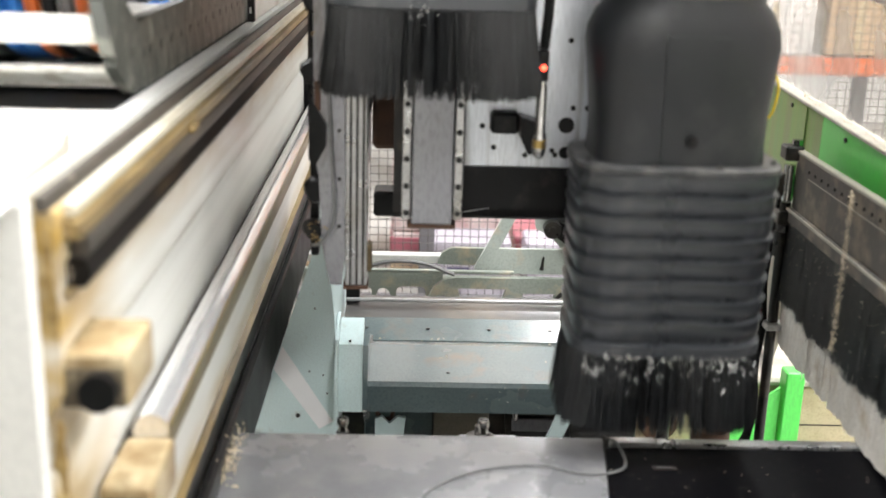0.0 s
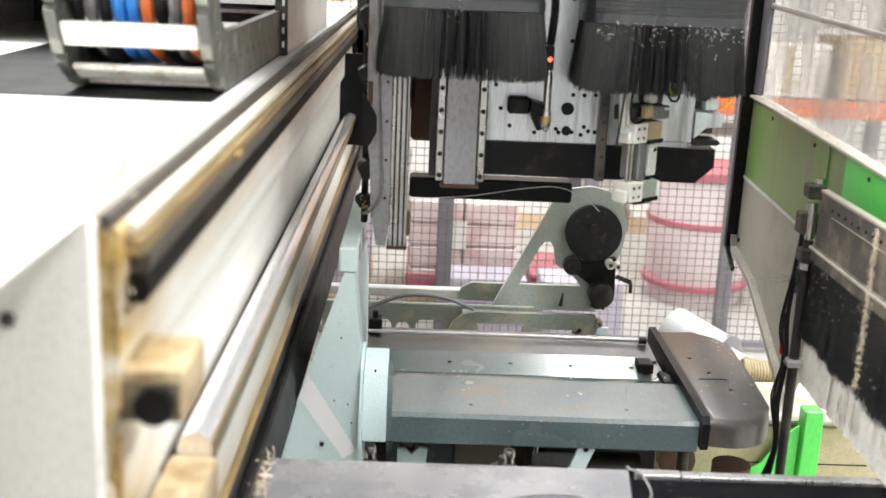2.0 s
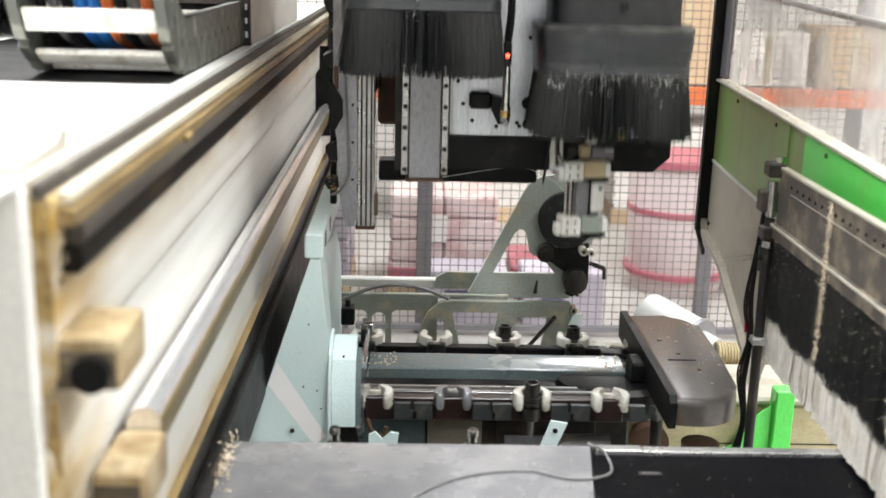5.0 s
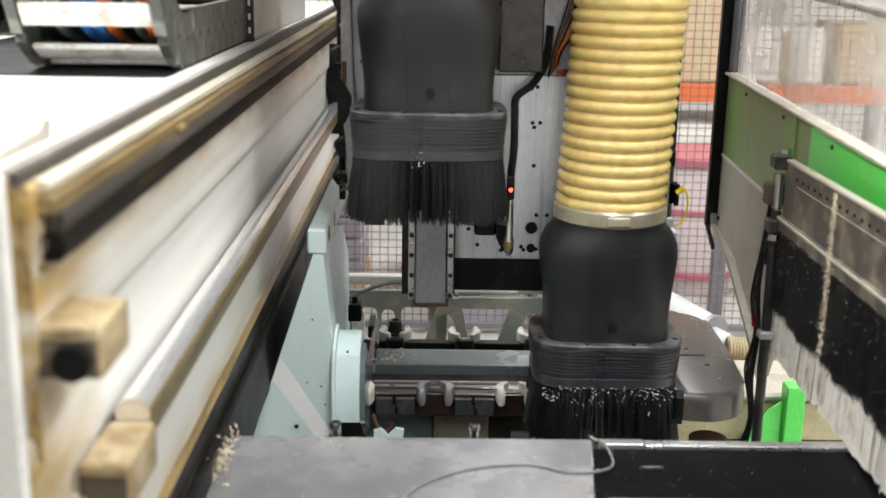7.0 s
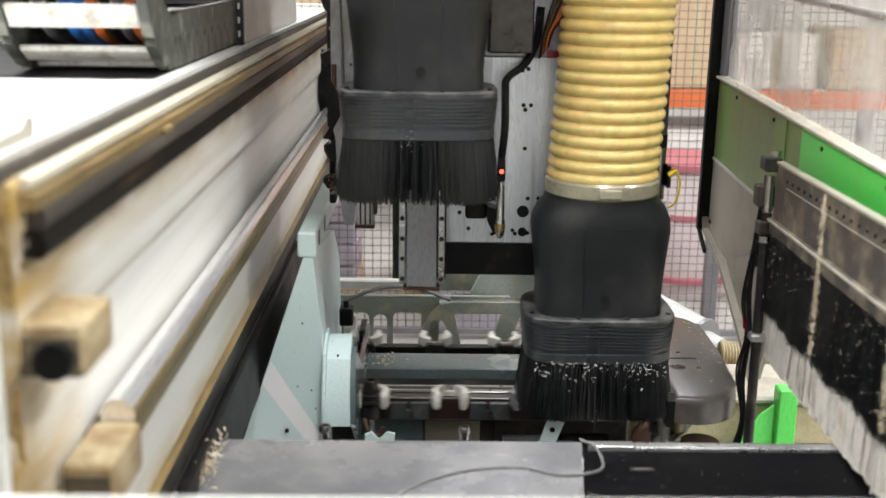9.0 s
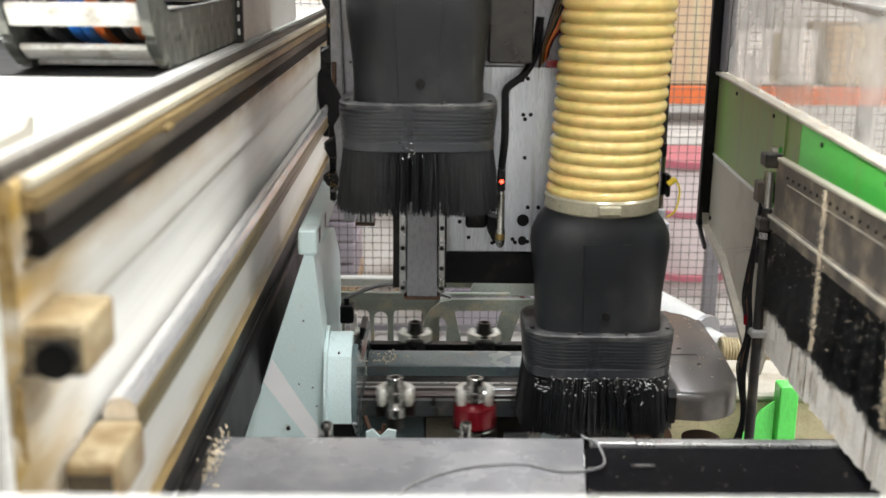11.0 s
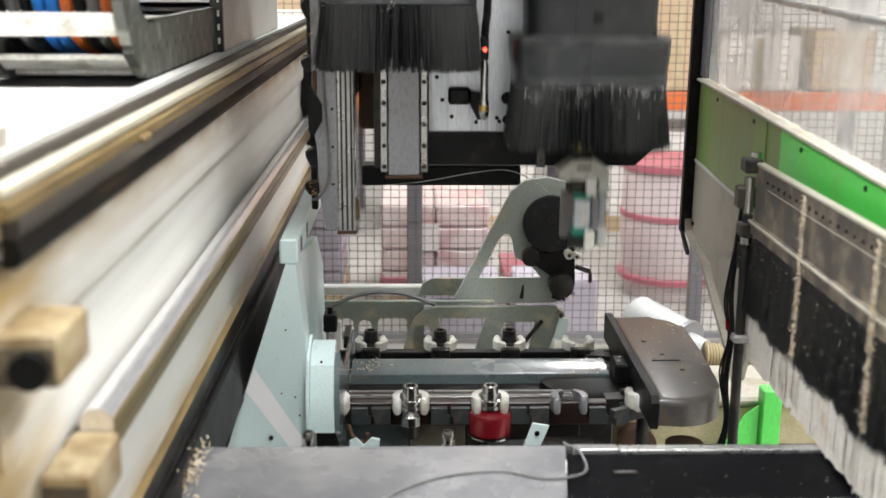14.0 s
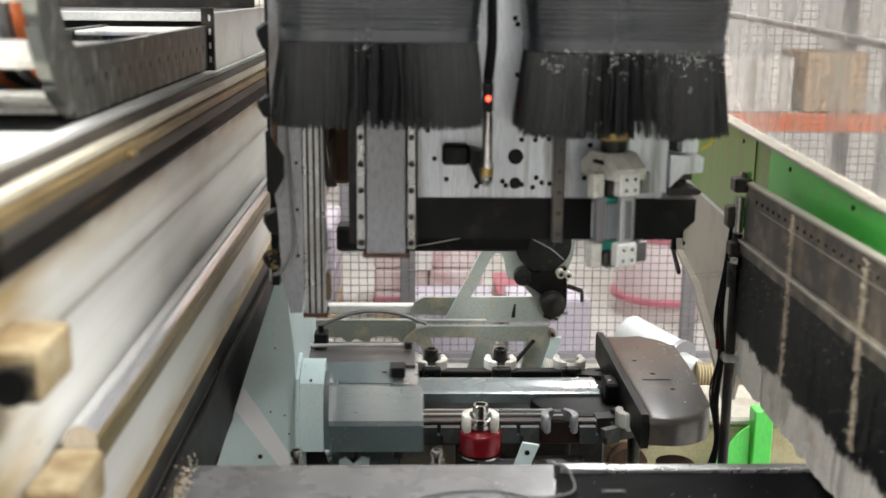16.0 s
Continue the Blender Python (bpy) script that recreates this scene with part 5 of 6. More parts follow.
def hood(x, hose, label):
    """A dust hood: rubber body, telescoping bellows rings and a bristle skirt. Origin at the body's lower rim, raised."""
    h = thing("dust_hood", label, "dust hood", pose(x, 2.85, 1.945), "dust hoods")
    prof = [(0.162, 0.120, 4.5, 0.0), (0.160, 0.120, 4.2, 0.05), (0.163, 0.123, 3.8, 0.10), (0.172, 0.130, 3.2, 0.17), (0.179, 0.138, 2.8, 0.222), (0.177, 0.140, 2.5, 0.250), (0.164, 0.141, 2.2, 0.280), (0.148, 0.138, 2.0, 0.300), (0.144, 0.137, 2.0, 0.345)]
    part("body", loft([oval(a, b, e, z, 48) for a, b, e, z in prof]), M_RUBBER, h, "matt black rubber hood body", smooth=40)
    panel = [(0.0, 0.120, 0.048), (0.05, 0.120, 0.049), (0.10, 0.123, 0.051), (0.17, 0.130, 0.054), (0.222, 0.138, 0.057), (0.245, 0.139, 0.058)]
    part("front_panel", loft([[(-w, -b - 0.0015, z), (w, -b - 0.0015, z), (w + 0.004, -b + 0.02, z), (-w - 0.004, -b + 0.02, z)] for z, b, w in panel]), M_RUBBER, h, smooth=20)
    part("plug", rod((0.005, -0.131, 0.055), (0.005, -0.118, 0.055), 0.011, seg=16), M_BLACK, h)
    part("flange", loft([oval(0.188 + q, 0.136 + q, 4.2, z, 48) for z, q in ((-0.008, 0.0), (-0.006, 0.006), (0.004, 0.008), (0.008, 0.004))]), M_RUBBER_DUSTY, h, "dust-greyed rubber rim")
    studs("bolt", [(-0.175, -0.08, 0.006), (0.175, -0.08, 0.006), (-0.06, -0.131, 0.006), (0.06, -0.131, 0.006)], 0.006, 0.007, (0, 0, 1), M_GUN, h)
    rings = []
    for k in range(8):
        a, b = 0.194 - 0.0008 * k, 0.142 - 0.0008 * k
        def crease(ring, k=k):
            return [(x * (1 - 0.010 * (i % 6 == 0)), y * (1 - (0.030 + 0.010 * math.sin(7 * i + 1.7 * k)) * (i % 6 == 0)), z + 0.0012 * math.sin(0.9 * i + k)) for i, (x, y, z) in enumerate(ring)]
        bulge = ((-0.006, 0.0), (0.003, -0.0015), (0.003, -0.0050), (-0.0025, -0.0068), (-0.0015, -0.014), (-0.001, -0.024), (-0.005, -0.036), (-0.011, -0.047))
        bm = loft([crease(oval(a + q, b + q, 4.2, z, 48)) for q, z in bulge], cap=False)
        rings.append(part("bellows_ring", bm, M_BELLOWS, h, smooth=30, at=pose(0, 0, -0.006 - 0.009 * k)))
    bm = loft([oval(0.186 + q, 0.134 + q, 4.2, z, 48) for z, q in ((0.004, 0.0), (0.002, 0.004), (-0.020, 0.004), (-0.023, 0.0))], cap=True)
    band = part("brush_band", bm, M_BELLOWS, h, "grey clamping band of the brush", at=pose(0, 0, -0.088))
    core = loft([oval(0.168, 0.118, 4.2, 0.0, 40), oval(0.165, 0.115, 4.2, -0.13, 40)], cap=True)
    bristles(oval(0.186, 0.134, 4.2, 0.0, 60), random.Random(int(x * 1000) + 900), 3800, 0.160, 0.014, 0.0019, bm=core, jitter=0.005)
    br = part("bristles", core, M_BRISTLE, band, "long black bristles", smooth=None, at=pose(0, 0, -0.018))
    br["kind"] = "stuff"
    def spot(r):
        s = r.uniform(-0.17, 0.17)
        return (s, -0.137 - r.random() * 0.010, -0.015 - abs(r.gauss(0, 0.026)))
    chips = flecks(random.Random(77 + int(x * 100)), 150 if hose else 14, spot if hose else (lambda r: (-0.02 + r.gauss(0, 0.012), -0.142, -0.035 + r.gauss(0, 0.02))), 0.0042)
    tagged(part("shavings", chips, M_SHEET, band, "pale shavings caught in the bristles", smooth=None), kind="stuff")
    c = part("clamp", lathe([(0.141, 0.312), (0.147, 0.317), (0.147, 0.348), (0.142, 0.354)], 36), M_CLAMP, h, "transparent hose clamp band", smooth=30)
    part("clamp_lock", box(-0.03, 0.03, -0.155, -0.143, 0.320, 0.345, 0.004), M_CLAMP, h)
    # ribbed suction hose above
    rib = []
    n = 44
    for k in range(n):
        z = 0.345 + k * 0.031
        lean = 0.035 * (k / n) * 2.2 if hose else 0.0
        for dz, r in ((0.0, 0.1335), (0.0022, 0.1335), (0.005, 0.1385), (0.011, 0.1425), (0.018, 0.1435), (0.025, 0.1410), (0.0290, 0.1365)):
            rib.append([(lean + r * math.cos(2 * math.pi * i / 36), 0.02 * k / n + r * math.sin(2 * math.pi * i / 36), z + dz) for i in range(36)])
    part("suction_hose", loft(rib), M_HOSE, h, "yellow ribbed plastic suction hose", smooth=70)
    return h, rings, band


def aggregate_a():
    """Angular head with clamp blocks on two guide pins. Origin at its axis, top flange."""
    a = thing("drill_aggregate", "steel angular tool aggregate with white clamp blocks", "tool aggregate")
    part("top_flange", lathe([(0.030, -0.01), (0.034, 0.0), (0.034, 0.014), (0.024, 0.02), (0.022, 0.06)], 24), M_NICKEL, a)
    part("neck", lathe([(0.026, -0.075), (0.030, -0.070), (0.030, -0.030), (0.024, -0.011)], 20), M_GUN, a)
    part("cross_piece", box(-0.105, 0.020, -0.030, 0.030, -0.112, -0.076, 0.004), M_GUN, a, "dark steel cross piece")
    part("cream_block", box(-0.076, -0.048, -0.050, -0.0305, -0.104, -0.072, 0.003), M_BEIGE, a)
    part("grey_block", box(-0.046, 0.014, -0.052, -0.0305, -0.108, -0.076, 0.003), M_POST, a)
    part("latch", box(-0.012, 0.010, -0.056, -0.0525, -0.086, -0.080, 0.001), M_SHEET, a)
    part("cap", box(-0.058, -0.028, -0.045, -0.020, -0.070, -0.046, 0.005), M_SHEET, a)
    for z in (-0.139, -0.284):
        blk = part("clamp_block", box(-0.114, -0.064, -0.050, 0.006, z - 0.023, z + 0.024, 0.002), M_SHEET, a, "white clamp block with four screws")
        studs("screw", [(-0.101 + 0.021 * i, -0.050, z - 0.010 + 0.022 * j) for i in (0, 1) for j in (0, 1)], 0.0036, -0.0015, (0, 1, 0), M_BLACK, blk)
        part("ear", box(-0.128, -0.115, -0.044, -0.010, z - 0.023, z + 0.006, 0.002), M_SHEET, a)
        part("clamp_arm", box(-0.063, -0.006, -0.048, 0.010, z - 0.018, z + 0.026, 0.002), M_BEIGE if z > -0.2 else M_MINT, a, "yellowed cream clamp arm" if z > -0.2 else "grey green clamp arm")
        part("arm_seal", box(-0.050, 0.006, -0.046, 0.012, z - 0.029, z - 0.0185, 0.002), M_BLACK, a)
        part("end_plate", box(-0.005, 0.010, -0.044, 0.012, z - 0.018, z + 0.020, 0.002), M_SHEET, a)
    for x in (-0.088, -0.100):
        part("guide_pin", rod((x, -0.025, -0.262), (x, -0.025, -0.161), 0.0048 if x < -0.09 else 0.007, seg=12), M_NICKEL, a)
    part("grey_body", box(-0.074, -0.042, -0.036, 0.020, -0.258, -0.163, 0.003), M_PLATE, a, "dull grey slide body")
    part("body_gap", box(-0.0415, -0.0345, -0.026, 0.018, -0.258, -0.163), M_BLACK, a)
    part("light_body", box(-0.034, 0.000, -0.036, 0.020, -0.250, -0.169, 0.003), M_SHEET, a)
    part("bore", lathe([(0.0055, 0.0), (0.0055, 0.0015)], 12), M_BLACK, a, at=pose(-0.012, -0.036, -0.186, 90))
    part("pivot", rod((-0.030, -0.020, -0.262), (-0.030, -0.020, -0.251), 0.020, seg=18), M_BLACK, a)
    part("foot", box(-0.060, 0.004, -0.030, 0.020, -0.322, -0.314, 0.003), M_GUN, a)
    part("air_pipe", rod((-0.142, -0.030, -0.125), (-0.148, -0.030, -0.02), 0.008, seg=12), M_SHEET, a, "white air pipe")
    part("air_pipe", rod((-0.122, -0.030, -0.115), (-0.126, -0.030, -0.02), 0.0065, seg=12), M_SHEET, a)
    part("pipe_clip", box(-0.150, -0.112, -0.036, -0.022, -0.138, -0.126, 0.002), M_STEEL, a)
    part("hose", tube([(-0.128, -0.045, -0.02), (-0.134, -0.045, -0.08), (-0.120, -0.045, -0.108), (-0.095, -0.045, -0.112), (-0.070, -0.044, -0.104)], 0.003, 6), M_BLACK, a)
    part("hose", tube([(-0.150, -0.04, -0.02), (-0.160, -0.04, -0.10), (-0.168, -0.038, -0.17)], 0.003, 6), M_BLACK, a)
    part("brass_elbow", tube([(0.005, -0.04, -0.02), (0.020, -0.042, -0.045), (0.038, -0.042, -0.050), (0.050, -0.04, -0.035)], 0.009, 8), M_BRASS, a, "yellow brass elbow")
    part("elbow_hose", tube([(0.000, -0.045, -0.03), (0.016, -0.048, -0.062), (0.045, -0.048, -0.066), (0.058, -0.045, -0.04)], 0.003, 6), M_BLACK, a)
    return a


def aggregate_b():
    """Flat saw head: body, white joint pieces and teal seals."""
    a = thing("saw_aggregate", "steel tool aggregate with white joints and teal seals", "tool aggregate")
    part("top_flange", lathe([(0.030, -0.01), (0.034, 0.0), (0.034, 0.014), (0.024, 0.02), (0.022, 0.06)], 24), M_NICKEL, a)
    part("neck", lathe([(0.024, -0.086), (0.027, -0.080), (0.027, -0.030), (0.024, -0.011)], 20), M_GUN, a)
    part("neck_ring", lathe([(0.030, -0.062), (0.033, -0.058), (0.033, -0.046), (0.030, -0.042)], 20), M_BRASS, a)
    part("yoke", prism([(-0.062, -0.136), (-0.066, -0.112), (-0.030, -0.085), (0.030, -0.085), (0.066, -0.112), (0.062, -0.136)], "y", -0.035, 0.035), M_WPLASTIC, a, "white top yoke")
    part("yoke_slot", box(-0.018, 0.018, -0.037, -0.035, -0.108, -0.100), M_BLACK, a)
    part("joint", box(-0.034, 0.034, -0.030, 0.030, -0.173, -0.137, 0.006), M_GUN, a)
    part("joint_pin", rod((-0.042, -0.01, -0.155), (0.042, -0.01, -0.155), 0.009, seg=12), M_BLACK, a)
    part("seal", box(-0.024, 0.024, -0.034, 0.028, -0.187, -0.174, 0.003), M_TEAL, a, "teal sealing ring")
    part("slide", box(-0.021, 0.021, -0.036, 0.01, -0.264, -0.188, 0.003), M_STEEL, a, "bright aluminium slide")
    part("slide_label", box(-0.008, 0.008, -0.0375, -0.036, -0.255, -0.198), M_WPLASTIC, a)
    part("slide_back", box(-0.050, 0.032, 0.011, 0.040, -0.300, -0.174, 0.004), M_PLATE, a, "dull grey side plate")
    part("seal", box(-0.024, 0.024, -0.036, 0.02, -0.284, -0.265, 0.003), M_TEAL, a)
    part("foot", box(-0.034, 0.034, -0.034, 0.030, -0.318, -0.285, 0.006), M_GUN, a)
    part("foot_pin", rod((-0.040, -0.01, -0.302), (0.040, -0.01, -0.302), 0.009, seg=12), M_BLACK, a)
    for z in (-0.143, -0.286):
        blk = part("clamp_block", box(0.041, 0.066, -0.026, 0.022, z - 0.025, z + 0.023, 0.003), M_SHEET, a, "bright clamp block with four screws")
        studs("screw", [(0.066, -0.012 + 0.021 * i, z - 0.012 + 0.022 * j) for i in (0, 1) for j in (0, 1)], 0.0034, 0.0015, (1, 0, 0), M_GUN, blk)
        part("side_block", box(0.020, 0.040, 0.041, 0.066, z - 0.026, z + 0.018, 0.003), M_PLATE, a)
        part("side_block", box(0.004, 0.030, -0.064, -0.038, z - 0.030, z + 0.020, 0.003), M_WPLASTIC, a)
    part("side_slide", box(0.044, 0.060, -0.018, 0.014, -0.262, -0.169, 0.002), M_STEEL, a)
    part("side_bar", box(0.0605, 0.063, -0.008, 0.006, -0.254, -0.176), M_PLATE, a)
    part("guide_plate", box(0.022, 0.040, -0.060, -0.037, -0.262, -0.172, 0.003), M_POST, a)
    part("tip", lathe([(0.004, -0.330), (0.010, -0.325), (0.012, -0.319)], 12), M_NICKEL, a)
    return a


GANTRY = gantry_column()
HEAD = machine_head()
HOOD_L, RINGS_L, BAND_L = hood(-0.172, False, "black rubber dust hood with bellows and black bristle skirt")
HOOD_R, RINGS_R, BAND_R = hood(0.300, True, "black dust hood full of shavings under a yellow hose")
AGG_A, AGG_B = aggregate_a(), aggregate_b()


# ---------------------------------------------------------------- behind the magazine
def rear_frame():
    f = thing("rear_frame", "grey-green plate frame with a large belt pulley", "machine frame")
    Y = 4.0
    def arch(x0, x1, z0, z1):
        r = (x1 - x0) / 2
        return [(x0, z0), (x1, z0)] + [((x0 + x1) / 2 + r * math.cos(a), z1 - r + r * math.sin(a)) for a in [radians(18 * k) for k in range(11)]]

    def slot(x0, x1, z0, z1, r=0.022):
        return [(x0, z0), (x1, z0)] + [(cx + r * math.cos(a), z1 - r + r * math.sin(a)) for cx, b in ((x1 - r, 0), (x0 + r, 90)) for a in [radians(b + 30 * k) for k in range(4)]]
    part("rear_plate", cut_plate([(-0.62, 0.33), (0.42, 0.33), (0.42, 0.40), (-0.10, 0.40), (-0.10, 0.700), (-0.62, 0.700)], [slot(-0.455, -0.362, 0.40, 0.64), arch(-0.345, -0.295, 0.40, 0.633), slot(-0.272, -0.162, 0.40, 0.642)], Y, Y + 0.03), M_MINT, f, "grey-green plate with rounded openings", smooth=20)
    part("white_upright", box(-0.430, -0.404, Y - 0.08, Y - 0.05, 0.33, 0.650, 0.003), M_SHEET, f)
    part("front_plate", cut_plate([(-0.205, 0.36), (0.285, 0.36), (0.337, 0.36), (0.372, 0.56), (0.400, 0.655), (0.407, 0.683), (0.386, 0.703), (-0.05, 0.703), (-0.097, 0.692), (-0.134, 0.661), (-0.160, 0.606), (-0.187, 0.50)],
         [arch(-0.139, -0.075, 0.40, 0.636), [(-0.045, 0.66), (0.010, 0.40), (0.045, 0.40), (0.131, 0.66)], [(0.195, 0.645), (0.120, 0.40), (0.265, 0.40), (0.310, 0.645)]], Y - 0.070, Y - 0.045), M_MINT, f, "grey-green truss plate", smooth=20)
    part("brace_strap", prism([(-0.062, 0.60), (-0.040, 0.60), (0.020, 0.40), (-0.005, 0.40)], "y", Y - 0.044, Y - 0.036), M_MINT, f)
    part("spacer", box(-0.10, 0.30, Y - 0.044, Y - 0.001, 0.655, 0.690), M_MINT, f)
    part("top_lip", box(-0.62, 0.16, Y - 0.05, Y - 0.031, 0.708, 0.722, 0.003), M_MINT, f)
    part("rear_beam", box(-0.62, 0.17, Y + 0.05, Y + 0.09, 0.715, 0.750, 0.005), M_SHEET, f)
    part("shelf_plate", prism([(-0.12, 0.72), (-0.105, 0.765), (-0.07, 0.785), (0.33, 0.785), (0.34, 0.72)], "y", Y + 0.03, Y + 0.048), M_MINT, f)
    part("base_beam", box(-0.62, 0.45, Y - 0.03, Y - 0.001, 0.33, 0.39, 0.006), M_MINT, f)
    part("leg", box(-0.58, -0.50, Y - 0.04, Y + 0.04, 0.0, 0.33), M_MINT, f)
    part("leg", box(0.33, 0.41, Y - 0.04, Y + 0.04, 0.0, 0.33), M_MINT, f)
    part("front_leg", prism([(0.31, 0.36), (0.36, 0.36), (0.435, 0.665), (0.40, 0.665)], "y", Y - 0.09, Y - 0.071), M_COOL, f)
    part("arm_plate", cut_plate([(0.013, 0.722), (0.192, 1.080), (0.218, 1.128), (0.265, 1.165), (0.345, 1.178), (0.413, 1.162), (0.470, 1.105), (0.487, 1.035), (0.474, 0.947), (0.444, 0.87), (0.423, 0.782), (0.392, 0.705), (0.05, 0.705)],
         [[(0.103, 0.80), (0.176, 0.950), (0.192, 0.966), (0.210, 0.966), (0.223, 0.945), (0.234, 0.881), (0.297, 0.843), (0.334, 0.80)]], Y - 0.020, Y - 0.002), M_PALEGREEN, f, "pale grey-green arm plate round the pulley", smooth=20)
    part("pulley", rod((0.362, Y - 0.050, 1.010), (0.362, Y - 0.021, 1.010), 0.102, seg=48), M_PULLEY, f, "large dark belt pulley")
    part("pulley_rim", lathe([(0.096, 0.0), (0.103, 0.001), (0.103, 0.006), (0.096, 0.007)], 48), M_PULLEY, f, at=pose(0.362, Y - 0.046, 1.010, 90))
    part("belt", prism([(0.295, 0.925), (0.33, 0.905), (0.45, 0.83), (0.445, 0.78), (0.40, 0.72), (0.372, 0.73), (0.385, 0.80), (0.30, 0.86), (0.272, 0.90)], "y", Y - 0.046, Y - 0.030), M_BLACK, f)
    part("hub", rod((0.362, Y - 0.060, 1.030), (0.362, Y - 0.051, 1.030), 0.018, seg=16), M_DARK, f)
    part("tail_plate", prism([(0.33, 0.90), (0.45, 0.92), (0.455, 0.78), (0.42, 0.72), (0.38, 0.74), (0.36, 0.85)], "y", Y - 0.048, Y - 0.020), M_BLACK, f)
    for x, z, r, m in ((0.424, 0.905, 0.016, M_WPLASTIC), (0.452, 0.900, 0.013, M_WPLASTIC), (0.420, 0.755, 0.014, M_WPLASTIC), (0.286, 0.895, 0.032, M_GUN), (0.400, 0.680, 0.014, M_NICKEL)):
        rl = part("roller", rod((x, Y - 0.095, z), (x, Y - 0.055, z), r, seg=16), m, f)
        part("pin", rod((x, Y - 0.10, z), (x, Y - 0.0955, z), r * 0.45, seg=10), M_GUN, rl)
    part("lever", rod((0.45, Y - 0.08, 0.86), (0.505, Y - 0.08, 0.84), 0.009, seg=8), M_GUN, f)
    part("lever", rod((0.505, Y - 0.08, 0.84), (0.507, Y - 0.08, 0.80), 0.007, seg=8), M_GUN, f)
    part("motor", lathe([(0.04, 0.0), (0.045, 0.02), (0.045, 0.08), (0.03, 0.09)], 18), M_DARK, f, at=pose(0.40, Y - 0.02, 0.79, 90))
    part("feather", rod((0.258, Y - 0.06, 0.735), (0.264, Y - 0.06, 0.785), 0.008, 0.003, seg=6), M_GUN, f)
    part("cable", tube([(-0.46, Y - 0.07, 0.70), (-0.32, Y - 0.07, 0.755), (-0.18, Y - 0.07, 0.755), (-0.06, Y - 0.07, 0.712)], 0.008, 6), M_GREYCABLE, f)
    for k, (x, z) in enumerate(((0.10, 0.678), (0.30, 0.678), (0.36, 0.66))):
        studs("bolt", [(x, Y - 0.031, z)], 0.010, -0.006, (0, 1, 0), M_GUN, f)
    part("belt_line", rod((0.335, Y - 0.085, 0.655), (0.235, Y - 0.085, 0.53), 0.008, seg=6), M_GUN, f)


def low_things():
    d = thing("suction_elbow", "white plastic suction elbow with a clear ribbed hose", "suction duct")
    part("elbow", rod((0.70, 4.03, 0.620), (0.845, 3.86, 0.580), 0.098, 0.092, seg=28), M_PIPE, d, smooth=50)
    part("drop_pipe", rod((0.70, 4.03, 0.0), (0.70, 4.03, 0.59), 0.09, seg=24), M_PIPE, d)
    part("collar", rod((0.846, 3.859, 0.580), (0.857, 3.846, 0.577), 0.099, seg=28), M_PLATE, d)
    part("neck", rod((0.8575, 3.8455, 0.577), (0.91, 3.79, 0.575), 0.058, 0.044, seg=24), M_PIPE, d)
    rings = []
    for k in range(60):
        u = k / 59
        for off, r in ((0, 0.040), (0.5, 0.047)):
            x = 0.36 + 0.38 * (u + off / 60)
            rings.append([(x, 3.78 + r * math.cos(2 * math.pi * i / 14), 0.585 - 0.03 * math.sin(3 * u) + r * math.sin(2 * math.pi * i / 14)) for i in range(14)])
    part("clear_hose", loft(rings), M_WPLASTIC, d, "ribbed clear hose")
    rings = []
    for k in range(26):
        u = k / 25
        for off, r in ((0, 0.040), (0.5, 0.046)):
            w = u + off / 26
            rings.append([(0.90 + 0.27 * w, 3.77 + r * math.cos(2 * math.pi * i / 14), 0.575 - 0.03 * w + r * math.sin(2 * math.pi * i / 14)) for i in range(14)])
    part("clear_hose", loft(rings), M_BEIGE, d)
    b = thing("beige_cabinet", "beige enamel machine cabinet low behind the magazine", "machine cabinet")
    part("body", box(0.48, 1.45, 3.36, 3.70, 0.0, 0.545, 0.012), M_BEIGE, b)
    part("top", box(0.76, 1.47, 3.34, 3.66, 0.546, 0.575, 0.010), M_PALE_BEIGE, b, "pale cream cabinet top")
    part("rear_body", box(0.99, 1.47, 3.72, 4.35, 0.0, 0.20, 0.012), M_PALE_BEIGE, b)
    part("seam", box(0.49, 1.44, 3.3585, 3.3598, 0.405, 0.409), M_DARK, b)
    part("hatch", box(0.52, 0.74, 3.352, 3.359, 0.25, 0.50, 0.004), M_BEIGE, b)
    part("rusty_fan", rod((0.58, 3.30, 0.43), (0.58, 3.358, 0.43), 0.06, seg=20), M_RUST, b)
    p = thing("guide_plate", "pale mint guide plate below the chain", "guide plate")
    part("plate", prism([(0.10, 0.56), (0.15, 0.56), (0.185, 0.64), (0.222, 0.735), (0.178, 0.742), (0.150, 0.66)], "y", 2.74, 2.75), M_COOL, p)
    part("hole", rod((0.190, 2.737, 0.715), (0.190, 2.740, 0.715), 0.007, seg=14), M_BLACK, p)
    part("foot", box(0.10, 0.16, 2.70, 2.76, 0.0, 0.56), M_COOL, p)
    q = thing("clamp_unit", "white and steel clamp unit behind the table", "clamp unit")
    part("base", box(-0.10, 0.04, 2.42, 2.52, 0.73, 0.765, 0.004), M_PLATE, q)
    part("disc", lathe([(0.030, 0.766), (0.034, 0.772), (0.034, 0.784), (0.015, 0.790), (0.013, 0.812)], 20, centre=(-0.05, 2.47, 0)), M_GUN, q)
    part("stem", box(-0.06, 0.0, 2.44, 2.50, 0.0, 0.73), M_DARK, q)


